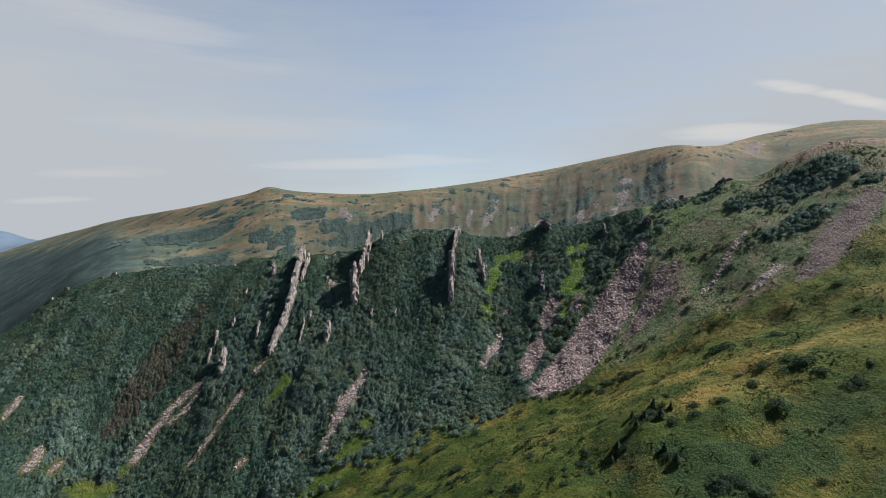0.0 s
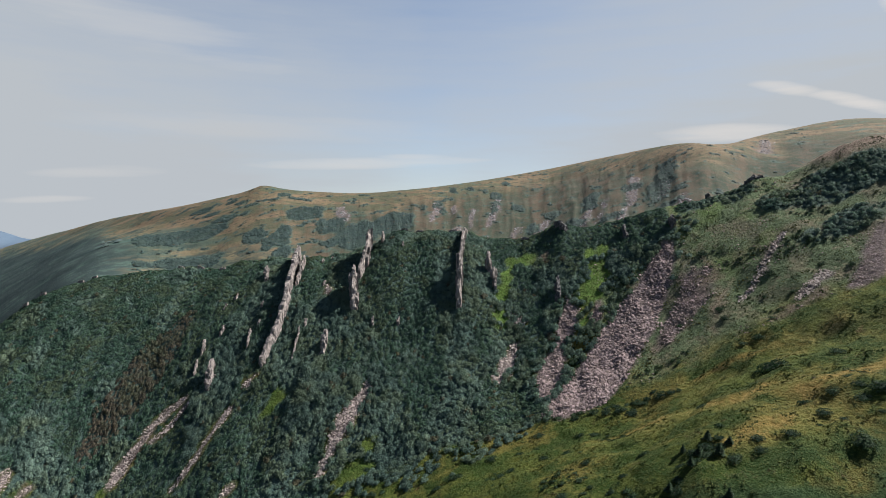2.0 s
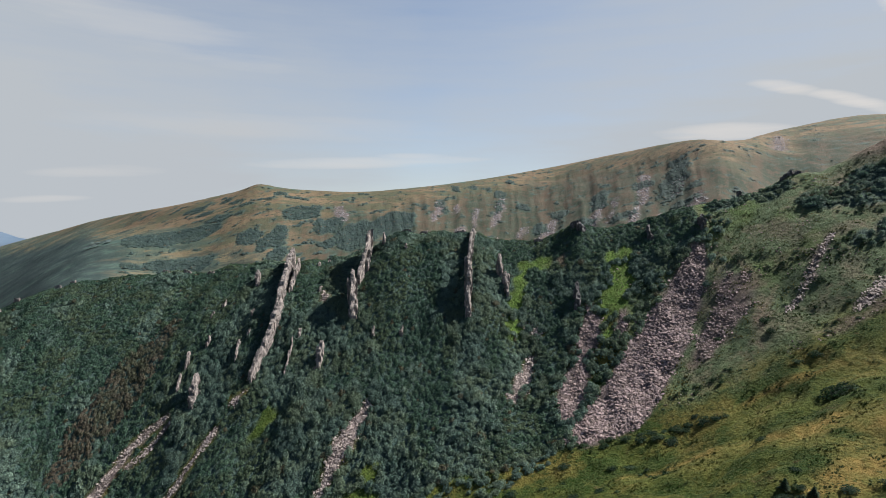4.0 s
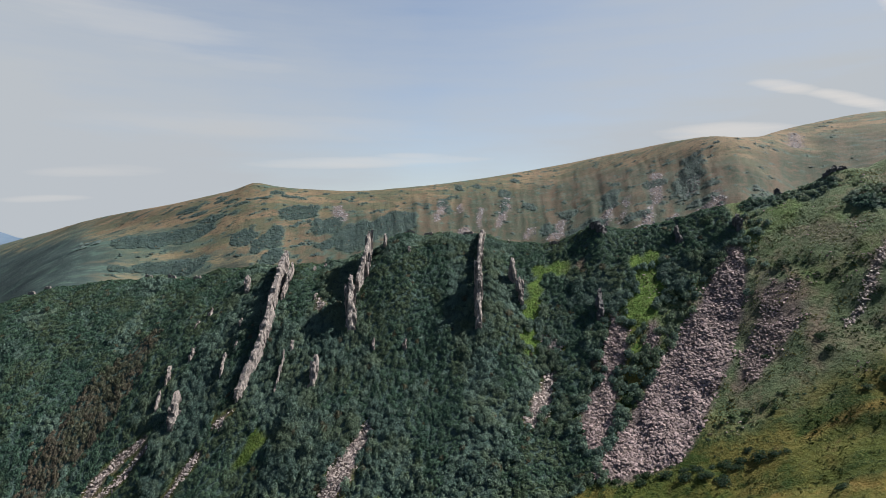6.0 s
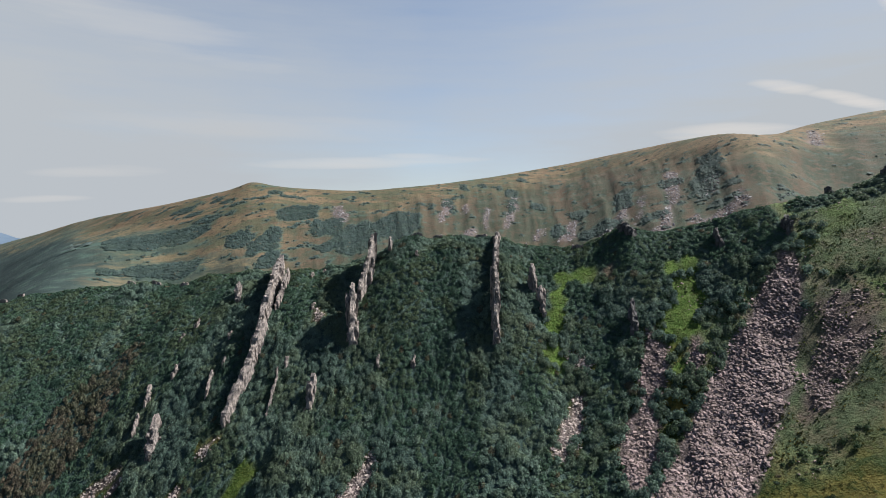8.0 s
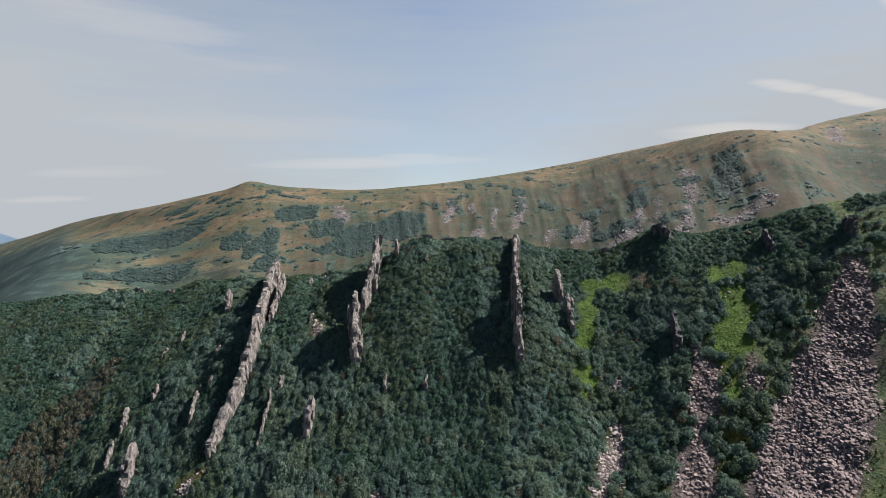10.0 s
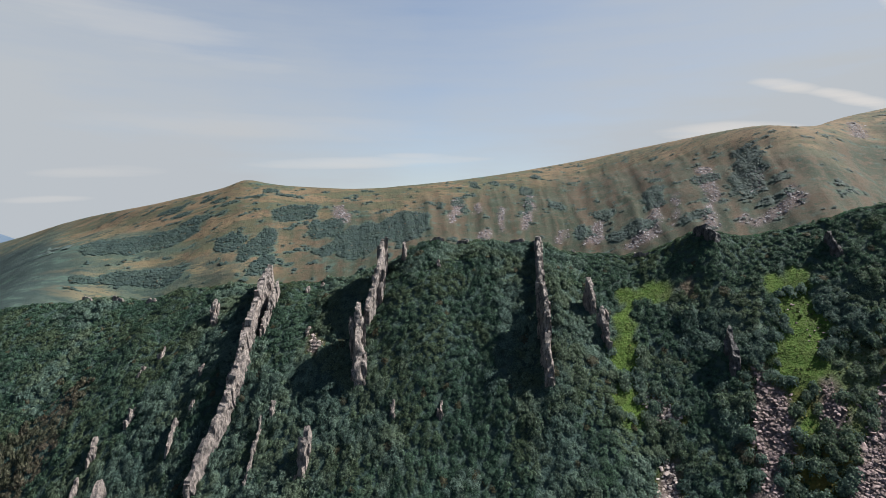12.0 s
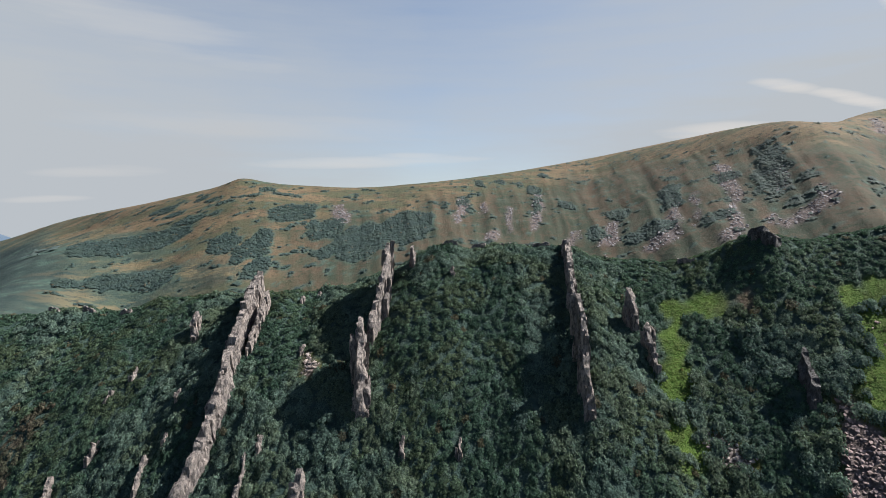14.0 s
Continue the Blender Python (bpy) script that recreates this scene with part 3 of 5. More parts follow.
def make_stone_material(joined):
    k = Nodes("scree_stone_heap" if joined else "scree_stone", 0.9, 0.25)
    r = k.island() if joined else k.random()
    col = k.mix(k.step(r, 0.0, 1.0), (0.094, 0.069, 0.068), (0.212, 0.158, 0.155))
    col = k.mix(k.math("MULTIPLY", k.step(k.noise(0.9, 5, 0.7), 0.45, 0.62), 0.65), col, (0.076, 0.056, 0.044))
    col = k.mix(k.math("MULTIPLY", k.step(k.noise(5.0, 3), 0.55, 0.7), 0.4), col, (0.170, 0.157, 0.144))
    k.bump(k.noise(3.0, 4, 0.7), 0.6, 0.3)
    return k.color(col)


MAT_GROUND = make_ground_material()
MAT_PINE = make_leaf_material("dark_pine_needles", (0.024, 0.049, 0.036), (0.040, 0.071, 0.049), (0.047, 0.064, 0.037), sparkle=0.45)
MAT_BUSH = make_leaf_material("grey_green_foliage", (0.046, 0.076, 0.066), (0.082, 0.120, 0.098), (0.072, 0.095, 0.060), sparkle=0.45)
# far pine: bluer than the near kind, haze put into its colour
MAT_FAR = make_leaf_material("hazed_pine", (0.014, 0.025, 0.024), (0.023, 0.037, 0.035), (0.021, 0.033, 0.028), sparkle=0.3, thin=0.0)
# valley woods: a blue-grey leaf tone carries the haze
MAT_HAZED_WOODS = make_leaf_material("valley_woods", (0.034, 0.050, 0.050), (0.042, 0.058, 0.056), (0.038, 0.052, 0.048), sparkle=0.25, thin=0.0)
MAT_LONE = make_leaf_material("green_pine", (0.013, 0.027, 0.015), (0.025, 0.043, 0.022), (0.021, 0.034, 0.015))
MAT_HEATH = make_leaf_material("brown_shrub", (0.058, 0.054, 0.041), (0.080, 0.068, 0.052), (0.056, 0.064, 0.042), sparkle=0.6)
MAT_ROCK = make_rock_material("weathered_rock", (0.300, 0.256, 0.232), (0.185, 0.160, 0.150), (0.050, 0.046, 0.048))
# darker copy of the weathered rock: shade side put into the colour
MAT_ROCK_SHADE = make_rock_material("shade_toned_rock", (0.105, 0.101, 0.105), (0.062, 0.060, 0.064), (0.022, 0.021, 0.023))
MAT_STONE, MAT_RUBBLE = make_stone_material(False), make_stone_material(True)
MAT_FAR_STONE = make_far_stone_material()
MAT_PALE_STONE = make_pale_stone_material()
MAT_BARK = make_rock_material("bark", (0.072, 0.056, 0.043), (0.047, 0.036, 0.027), (0.021, 0.017, 0.013))

# ---- ground sheet ----
def spread(lo, hi, step, reach, grow):
    """Even steps from lo to hi, then growing ones out to reach on either side."""
    mid = list(np.arange(lo, hi + 0.01, step))
    up, s = [mid[-1]], step
    while up[-1] < reach[1]:
        s *= grow
        up.append(up[-1] + s)
    down, s = [mid[0]], step
    while down[-1] > reach[0]:
        s *= grow
        down.append(down[-1] - s)
    return np.array(down[:0:-1] + mid + up[1:])


gx, right = spread(-250, 215, 1.55, (-4800, 214), 1.025), spread(213, 215, 1.55, (212, 4800), 1.05)
gx = np.concatenate([gx, right[right > gx[-1] + 1.2]])
gy = np.concatenate([spread(95, 330, 1.5, (-3500, 331), 1.09)[:-1], spread(332, 820, 3.2, (331, 4800), 1.06)[1:]])
GX, GY = np.meshgrid(gx, gy)
GZ = ground_z(GX, GY)
nx_, ny_ = len(gx), len(gy)
idx = np.arange(nx_ * ny_).reshape(ny_, nx_)
quads = np.stack([idx[:-1, :-1], idx[:-1, 1:], idx[1:, 1:], idx[1:, :-1]], -1).reshape(-1, 4)


def big_mesh(name, co, faces, smooth_faces=True):
    me = bpy.data.meshes.new(name)
    k = faces.shape[1]
    me.vertices.add(len(co))
    me.vertices.foreach_set("co", np.asarray(co, np.float32).ravel())
    me.loops.add(faces.size)
    me.loops.foreach_set("vertex_index", faces.astype(np.int32).ravel())
    me.polygons.add(len(faces))
    me.polygons.foreach_set("loop_start", np.arange(0, faces.size, k, dtype=np.int32))
    me.polygons.foreach_set("use_smooth", np.full(len(faces), smooth_faces))
    me.update(calc_edges=True)
    return me


ground = tagged(new("ground", big_mesh("ground", np.stack([GX, GY, GZ], -1).reshape(-1, 3), quads)), "steep mountain slopes of grass and dwarf shrubs", "ground", kind="structure")
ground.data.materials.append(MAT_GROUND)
PX, PY = GX.ravel(), GY.ravel()
is_far = smooth(0, 14, PY - curve(PX, CREST_Y) - 14) * (PY > 200)
near_thicket, far_thicket = thicket_depth(PX, PY), far_shrub_depth(PX, PY)
knoll = smooth(0.02, 0.30, fbm(PX / 22, PY / 16, 3, 121)) * smooth(35, 55, PX) * smooth(195, 170, PY) * (0.25 + 0.75 * smooth(116, 142, PY))
golden = smooth(-1.5, 2.5, np.maximum(lane_depth(PX, PY, GOLD_RIDGE), lane_depth(PX, PY, GOLD_FLANK)) + 4 * fbm(PX / 6, PY / 5, 4, 125))
golden = np.maximum(golden, 0.45 * smooth(84, 96, PX) * smooth(192, 204, PY) * smooth(-0.1, 0.3, fbm(PX / 6, PY / 6, 3, 129)))
golden = np.maximum(golden, 0.9 * smooth(-0.9, 0.5, lane_depth(PX, PY, TRAIL) + 0.8 * fbm(PX / 3, PY / 3, 3, 149)))
herbs = smooth(132, 118, PY) * smooth(20, 40, PX) * smooth(-0.35, 0.1, fbm(PX / 10, PY / 8, 3, 133))
top_heath = smooth(135, 150, PX) * smooth(120, 127, GZ.ravel()) * smooth(25, 5, curve(PX, CREST_Y) - PY)
mid_heath = 0.5 * smooth(0.05, 0.3, fbm(PX / 14, PY / 14, 3, 123)) * smooth(70, 85, PX) * smooth(196, 208, PY) * smooth(262, 245, PY)
for key, value in (
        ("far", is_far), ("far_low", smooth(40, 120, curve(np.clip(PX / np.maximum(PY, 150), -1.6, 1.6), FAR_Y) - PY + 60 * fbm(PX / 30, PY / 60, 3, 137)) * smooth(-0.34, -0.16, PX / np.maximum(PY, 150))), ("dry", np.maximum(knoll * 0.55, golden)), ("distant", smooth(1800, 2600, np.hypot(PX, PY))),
        ("thicket", np.maximum(smooth(-0.6, 0.8, near_thicket) * (1 - is_far), smooth(-1.5, 1.0, far_thicket) * is_far)),
        ("scree", np.maximum(np.maximum(0.6 * smooth(-1.5, 2, lane_depth(PX, PY, SCREE_SIDE) + 4 * fbm(PX / 4, PY / 4, 3, 147)), 0.95 * smooth(-1.4, 0.4, scree_depth(PX, PY))) * (1 - is_far), 0.8 * smooth(-2, 3, far_scree_depth(PX, PY)) * is_far)),
        ("lush", np.maximum(smooth(-0.5, 1.0, lush_depth(PX, PY)) * (0.45 + 0.55 * smooth(-20, 10, PX)), 0.6 * smooth(88, 98, PX) * smooth(140, 118, PX) * smooth(216, 228, PY) * smooth(-0.25, 0.2, fbm(PX / 9, PY / 9, 3, 127))) * (1 - is_far)),
        ("gully", smooth(-0.16, 0.16, fbm(PX / np.maximum(PY, 150) * 70 + 0.5 * fbm(PX / 30, PY / 30, 2, 9), PY / 190, 4, 139))), ("woods", far_woods(PX, PY) * is_far), ("forest", far_forest(PX, PY)), ("hill", smooth(188, 202, PY + 8 * fbm(PX / 9, PY / 9, 3, 145)) * smooth(50, 66, PX)), ("herbs", herbs), ("heath", np.maximum(np.maximum(np.maximum(top_heath, mid_heath), 0.85 * smooth(-2, 3, np.maximum(np.maximum(lane_depth(PX, PY, SCREE_SIDE), lane_depth(PX, PY, EARTH) - 3), np.maximum(lane_depth(PX, PY, TRACK) + 1, lane_depth(PX, PY, BARE) + 1)) + 6 * fbm(PX / 4, PY / 4, 4, 135))), smooth(-1, 1, brown_depth(PX, PY))) * (1 - is_far))):
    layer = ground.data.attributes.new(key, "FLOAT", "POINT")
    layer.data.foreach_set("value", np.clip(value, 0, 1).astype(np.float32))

# ---- rock fins and outcrops ----
def gz(x, y):
    return float(ground_z(np.array([x]), np.array([y]))[0])


def part(name, bm, material, parent, label=""):
    me = bpy.data.meshes.new(name)
    bm.to_mesh(me)
    bm.free()
    me.materials.append(material)
    ob = new(name, me)
    ob.parent = parent
    return tagged(ob, label)


def lump(i, j, seed):
    """A fixed chance value in -0.5..0.5 for a cell."""
    return float(hash01(np.array([i]), np.array([j]), seed)[0]) - 0.5


def wall_piece(stations, thick, foot, seed):
    """A closed stretch of rock wall along stations of (place along, x, y, ground, height, sideways x, sideways y),
    blunt at the top, with upright joints and a stepped-back ledge on either face."""
    bm = bmesh.new()
    rows = []
    levels = max(4, int((max(st[4] for st in stations) + foot) / 1.0))
    for s, x, y, g, h, nx, ny in stations:
        joint, fine = math.floor(s / 1.9), math.floor(s / 0.8)
        top = max(0.3, h + min(1.6, 0.3 * h) * lump(joint, 0, seed + 1) + 0.6 * lump(fine, 0, seed + 2))
        rim = []
        for side in (-1, 1):
            col = []
            groove = 0.22 * thick * (lump(joint, side, seed + 3) + 0.5 * lump(fine, side, seed + 4))
            ledge = 0.35 + 0.5 * (lump(joint, side, seed + 5) + 0.5)
            for j in range(levels + 1):
                z = -foot + (top + foot) * j / levels
                up = max(0.0, z / max(top, 0.1))
                w = thick / 2 * (1.05 - 0.30 * up) + groove - (0.10 * thick if up > ledge else 0)
                a = side * max(w, 0.1 * thick)
                col.append(bm.verts.new((x + nx * a, y + ny * a, g + z + (0.25 * lump(fine, j, seed + 8) if 0 < j < levels else 0))))
            rim.append(col)
        rows.append(rim)
    for (l0, r0), (l1, r1) in zip(rows, rows[1:]):
        for j in range(levels):
            bm.faces.new((l0[j], l0[j + 1], l1[j + 1], l1[j]))
            bm.faces.new((r0[j], r1[j], r1[j + 1], r0[j + 1]))
        bm.faces.new((l0[-1], r0[-1], r1[-1], l1[-1]))
    for (left, right), turn in ((rows[0], 1), (rows[-1], -1)):
        for j in range(levels):
            bm.faces.new((left[j], right[j], right[j + 1], left[j + 1])[::turn])
    return bm


def rock_block(foot, top, wide, deep, fall, rnd):
    """One upright block: four-sided, a little crooked, chipped, and broken off aslant at the top."""
    bm = bmesh.new()
    rings = []
    tip = [rnd.uniform(-0.6, 0.2) for _ in range(4)]
    sx, sy = rnd.gauss(0, 0.04), rnd.gauss(0, 0.04)
    for j, (z, slim) in enumerate(((-foot, 1.1), (top * 0.28, 1.0), (top * 0.62, 0.95), (top * 0.9, 0.86), (top, 0.62))):
        ring = []
        for k, (ex, ey) in enumerate(((-1, -1), (1, -1), (1, 1), (-1, 1))):
            a = ex * wide / 2 * slim * rnd.uniform(0.80, 1.12) + sx * z
            b = ey * deep / 2 * slim * rnd.uniform(0.80, 1.12) + sy * z
            ring.append(bm.verts.new((a, b, z + fall * b * (0.2, 0.3, 0.6, 0.9, 0.9)[j] + (tip[k] * min(1.4, 0.25 * top) if j > 2 else rnd.uniform(-0.25, 0.25)))))
        rings.append(ring)
    for low, high in zip(rings, rings[1:]):
        for k in range(4):
            m = (k + 1) % 4
            bm.faces.new((low[k], low[m], high[m], high[k]))
    bm.faces.new(rings[-1])
    return bm


def weather(bm, rough):
    """Breaks up straight edges and flat faces."""
    for v in bm.verts:
        x, y, z = v.co
        push = noise.noise_vector(Vector((x * 1.3, y * 1.3, z * 0.28))) * 0.8 + noise.noise_vector(Vector((x * 2.6 + 7, y * 2.6 + 3, z * 0.9))) * 0.5
        v.co += rough * Vector((push.x, push.y, 0.7 * push.z))


def rock_fin(line, thick, seed, label, material=None, group="", name="rock_fin", blocks=1.5, core=0.64):
    """A wall of rock along a line of (x, y, height): slabs end to end, and upright blocks leaning on them."""
    rng = random.Random(seed)
    base = new(name)
    p = np.array(line, float)
    base.location = (p[0, 0], p[0, 1], gz(p[0, 0], p[0, 1]))
    run = np.concatenate([[0], np.cumsum(np.hypot(*np.diff(p[:, :2], axis=0).T))])
    s, slabs = 0.0, 0
    while s < run[-1] - 0.3:
        long = min(rng.uniform(2.2, 5.0), run[-1] - s + 0.3)
        shift = rng.uniform(-0.10, 0.10) * thick
        stations = []
        steps = max(4, int(long / 0.5))
        for k in range(steps + 1):
            q = s - 0.3 + (long + 0.6) * k / steps
            x, y, h = (float(np.interp(q, run, p[:, c])) for c in range(3))
            x2, y2 = (float(np.interp(q + 0.5, run, p[:, c])) for c in range(2))
            x1, y1 = (float(np.interp(q - 0.5, run, p[:, c])) for c in range(2))
            d = math.hypot(x2 - x1, y2 - y1) or 1.0
            tx, ty = (x2 - x1) / d, (y2 - y1) / d
            over = q - min(max(q, 0.0), float(run[-1]))
            x, y = x + tx * over, y + ty * over
            flip = -1 if ty < 0 else 1
            stations.append((q, x + ty * shift, y - tx * shift, gz(x, y), h, ty * flip, -tx * flip))
        if ty < 0:
            stations.reverse()
        fall = (stations[-1][3] - stations[0][3]) / max(0.5, math.hypot(stations[-1][1] - stations[0][1], stations[-1][2] - stations[0][2]))
        # the wall itself breaks off in steps, below the tallest blocks
        crown = [st[3] + st[4] for st in stations]
        level = crown[len(crown) // 2]
        wall = [(*st[:4], max(0.4, 0.90 * (level + 0.96 * (c - level) - st[3])), *st[5:]) for st, c in zip(stations, crown)]
        bm = wall_piece(wall, thick * core * rng.uniform(0.88, 1.12), 2.0 + 0.35 * p[:, 2].max(), seed * 310 + slabs * 11)
        bmesh.ops.triangulate(bm, faces=bm.faces)
        bmesh.ops.recalc_face_normals(bm, faces=bm.faces)
        bmesh.ops.translate(bm, vec=-Vector(base.location), verts=bm.verts)
        weather(bm, 0.22 + 0.16 * thick)
        part("slab", bm, material or MAT_ROCK, base)
        for _ in range(max(2, round(long * blocks))):
            st = stations[rng.randrange(len(stations))]
            across = rng.uniform(-0.45, 0.45 if core < 0.9 else 0.1) * thick
            bm = rock_block(1.5 + 0.3 * st[4], max(0.5, st[4] * rng.uniform(0.55, 1.08) * (1 - 0.5 * abs(across) / thick)), thick * rng.uniform(0.20, 0.48) + 0.1, rng.uniform(0.6, 2.2), fall, rng)
            bmesh.ops.subdivide_edges(bm, edges=bm.edges, cuts=1, use_grid_fill=True)
            bmesh.ops.triangulate(bm, faces=bm.faces)
            bmesh.ops.rotate(bm, matrix=Matrix.Rotation(math.atan2(st[6], st[5]) + rng.gauss(0, 0.07), 3, "Z"), verts=bm.verts)
            bmesh.ops.translate(bm, vec=Vector((st[1] + st[5] * across, st[2] + st[6] * across, st[3])) - base.location, verts=bm.verts)
            weather(bm, 0.18 + 0.10 * thick)
            part("block", bm, material or MAT_ROCK, base)
        s += long
        slabs += 1
    return tagged(base, label, "rock", group)


FINS = "rock fins on the slope"
rock_fin([(-76, 308, 7.5), (-74.5, 296, 8), (-73.5, 284, 7), (-72.8, 274.6, 6.5), (-72.4, 266.7, 6), (-73.3, 258, 5.5), (-75.3, 252, 4.5), (-76.4, 247, 2.5)], 2.8, 3, "long pale rock fin running down the pine slope", group=FINS, blocks=0.6, core=0.95)
rock_fin([(-70.8, 298, 5), (-70.2, 288, 4), (-70.4, 281, 2.5)], 1.6, 4, "thin pale rock rib beside the long fin", group=FINS)
rock_fin([(-38.5, 299, 9), (-38, 294, 11.5), (-38.6, 286, 10), (-39.7, 280, 8), (-40.9, 276, 7)], 2.6, 5, "tall jagged grey rock fin at the crest", group=FINS)
rock_fin([(-42.6, 273.5, 11), (-41.6, 267, 10.5), (-40.8, 260.5, 2.5)], 3.2, 6, "blocky grey rock tower in the dark shrubs", group=FINS)
rock_fin([(-32.6, 300, 5), (-31.8, 295, 4.5)], 1.4, 7, "short split rock blade on the crest", group=FINS)
rock_fin([(8.2, 298, 2.2), (7.4, 292, 4), (6.1, 283.6, 5), (5.0, 275, 4.5), (4.6, 270, 5)], 2.0, 8, "narrow broken rock rib climbing to the crest", group=FINS)
rock_fin([(4.4, 267.4, 10), (4.0, 259, 10), (3.2, 252.5, 2.5)], 2.8, 9, "tall dark rock fin with a sunlit edge", group=FINS)
rock_fin([(17.2, 274, 7.5), (17.8, 270, 6.5)], 2.4, 10, "squat rock tower beside the bright grass", group=FINS)
rock_fin([(19.2, 267, 5.5), (19.4, 262, 2.5)], 2.4, 12, "rounded rock stump above green grass", group=FINS)
rock_fin([(44.8, 254.5, 4.4), (44.0, 249.4, 2.8)], 2.4, 13, "leaning dark rock blade above the scree", MAT_ROCK_SHADE, group=FINS)
rock_fin([(-98, 251, 5.6), (-96.8, 244.5, 1.6)], 3.4, 14, "broad pale rock tower in the pines", group=FINS)
rock_fin([(-106, 262.5, 3.0), (-105.2, 259, 2.2)], 1.7, 15, "slim pale rock needle in the pines", group=FINS)
rock_fin([(-106, 255.5, 2.2), (-105.3, 250.8, 1.4)], 1.2, 16, "low pale rock rib in the pines", group=FINS)
rock_fin([(-51, 250.5, 4.8), (-51.5, 245, 1.6)], 2.6, 17, "forked pale rock tower in the pines", group=FINS)
rock_fin([(-63.4, 258, 1.6), (-63.6, 251.4, 1.4), (-63.9, 246.7, 0.8)], 0.9, 18, "thin broken rock rib in the pines", group=FINS)
rock_fin([(-85.6, 261.6, 2.2), (-84.9, 256.3, 1.6)], 1.4, 19, "narrow pale rock rib in the pines", group=FINS)
rock_fin([(-98.6, 267.6, 1.9), (-99.7, 265.6, 1.5)], 1.3, 20, "small pale rock outcrop in the pines", group=FINS)
rock_fin([(-87.6, 293.5, 5), (-86.8, 288.5, 1.6)], 2.0, 21, "ragged pale rock outcrop below the crest", group=FINS)
rock_fin([(48.8, 282, 2.2), (51.0, 280.5, 3.6), (52.9, 277.6, 2.0)], 3.0, 22, "dark pointed rock mass on the crest", MAT_ROCK_SHADE, name="rock_outcrop")
rock_fin([(128, 265.5, 1.0), (131, 265, 1.6), (134, 264, 1.0)], 2.2, 23, "dark rocks on top of the spur", MAT_ROCK_SHADE, name="rock_outcrop")
rock_fin([(113.2, 270, 3.2), (113.9, 269.2, 2.2)], 1.2, 24, "lone rock pillar on the crest", MAT_ROCK_SHADE, name="rock_pillar")
rock_fin([(76.4, 268.0, 3.4), (76.0, 264.8, 2.6)], 1.9, 25, "dark rock pillar among shrubs", MAT_ROCK_SHADE, name="rock_pillar")
rock_fin([(93.4, 260, 4.2), (92.6, 256, 3.6)], 2.0, 26, "dark rock wall at the head of the scree", MAT_ROCK_SHADE, name="rock_outcrop")
for k, (x, y, h) in enumerate([(-98.5, 283, 2.6), (-102.4, 278.5, 2.2), (-83.8, 273, 2.0), (-57, 279, 2.2), (-32.2, 253.5, 2.4), (-21.2, 252, 2.6), (-82.5, 263.6, 2.4), (-61.2, 259.6, 2.8), (-21.8, 288, 2.8), (19, 297, 2.6), (-58, 302, 2.2), (-62, 300, 2.4)]):
    rock_fin([(x, y + 0.8, h * 0.62), (x - 0.2, y - 0.8, h * 0.45)], 1.3, 40 + k, "small pale rock standing out of shrubs", group="small rocks on the slope", name="small_rock")
for k, (x, y, h) in enumerate([(-190, 314, 4.4), (-182, 313, 4.0), (-206, 309, 3.4), (-213, 306, 3.6), (-138, 314, 2.4), (-128, 314, 2.8), (-116, 312, 2.2), (-22, 303, 2.4), (-14, 302, 2.8), (-7, 301, 3.0), (2, 300, 2.6), (36, 288, 2.2)]):
    rock_fin([(x - 1.5, y, h * 0.6), (x + 1.5, y - 1, h * 0.5)], 1.3, 60 + k, "low weathered rocks on the crest line", group="rocks along the crest", name="crest_rock")

# ---- shrubs ----
def ball(seed, sub, lump, spike, flat, cut):
    """An uneven clump of foliage: points and triangles."""
    rng = random.Random(seed)
    bm = bmesh.new()
    bmesh.ops.create_icosphere(bm, subdivisions=sub, radius=1)
    bmesh.ops.delete(bm, geom=[v for v in bm.verts if v.co.z < cut], context="VERTS")
    off = Vector((seed * 3.1, seed * 1.7, seed * 0.9))
    for v in bm.verts:
        r = 1 + lump * noise.noise(v.co * 1.9 + off) + 0.6 * lump * noise.noise(v.co * 4.1 + off) + spike * rng.uniform(-1, 1)
        v.co = Vector((v.co.x * r, v.co.y * r, v.co.z * r * flat))
    bm.verts.index_update()
    co = np.array([v.co[:] for v in bm.verts])
    tri = np.array([[v.index for v in f.verts] for f in bm.faces])
    bm.free()
    return co, tri


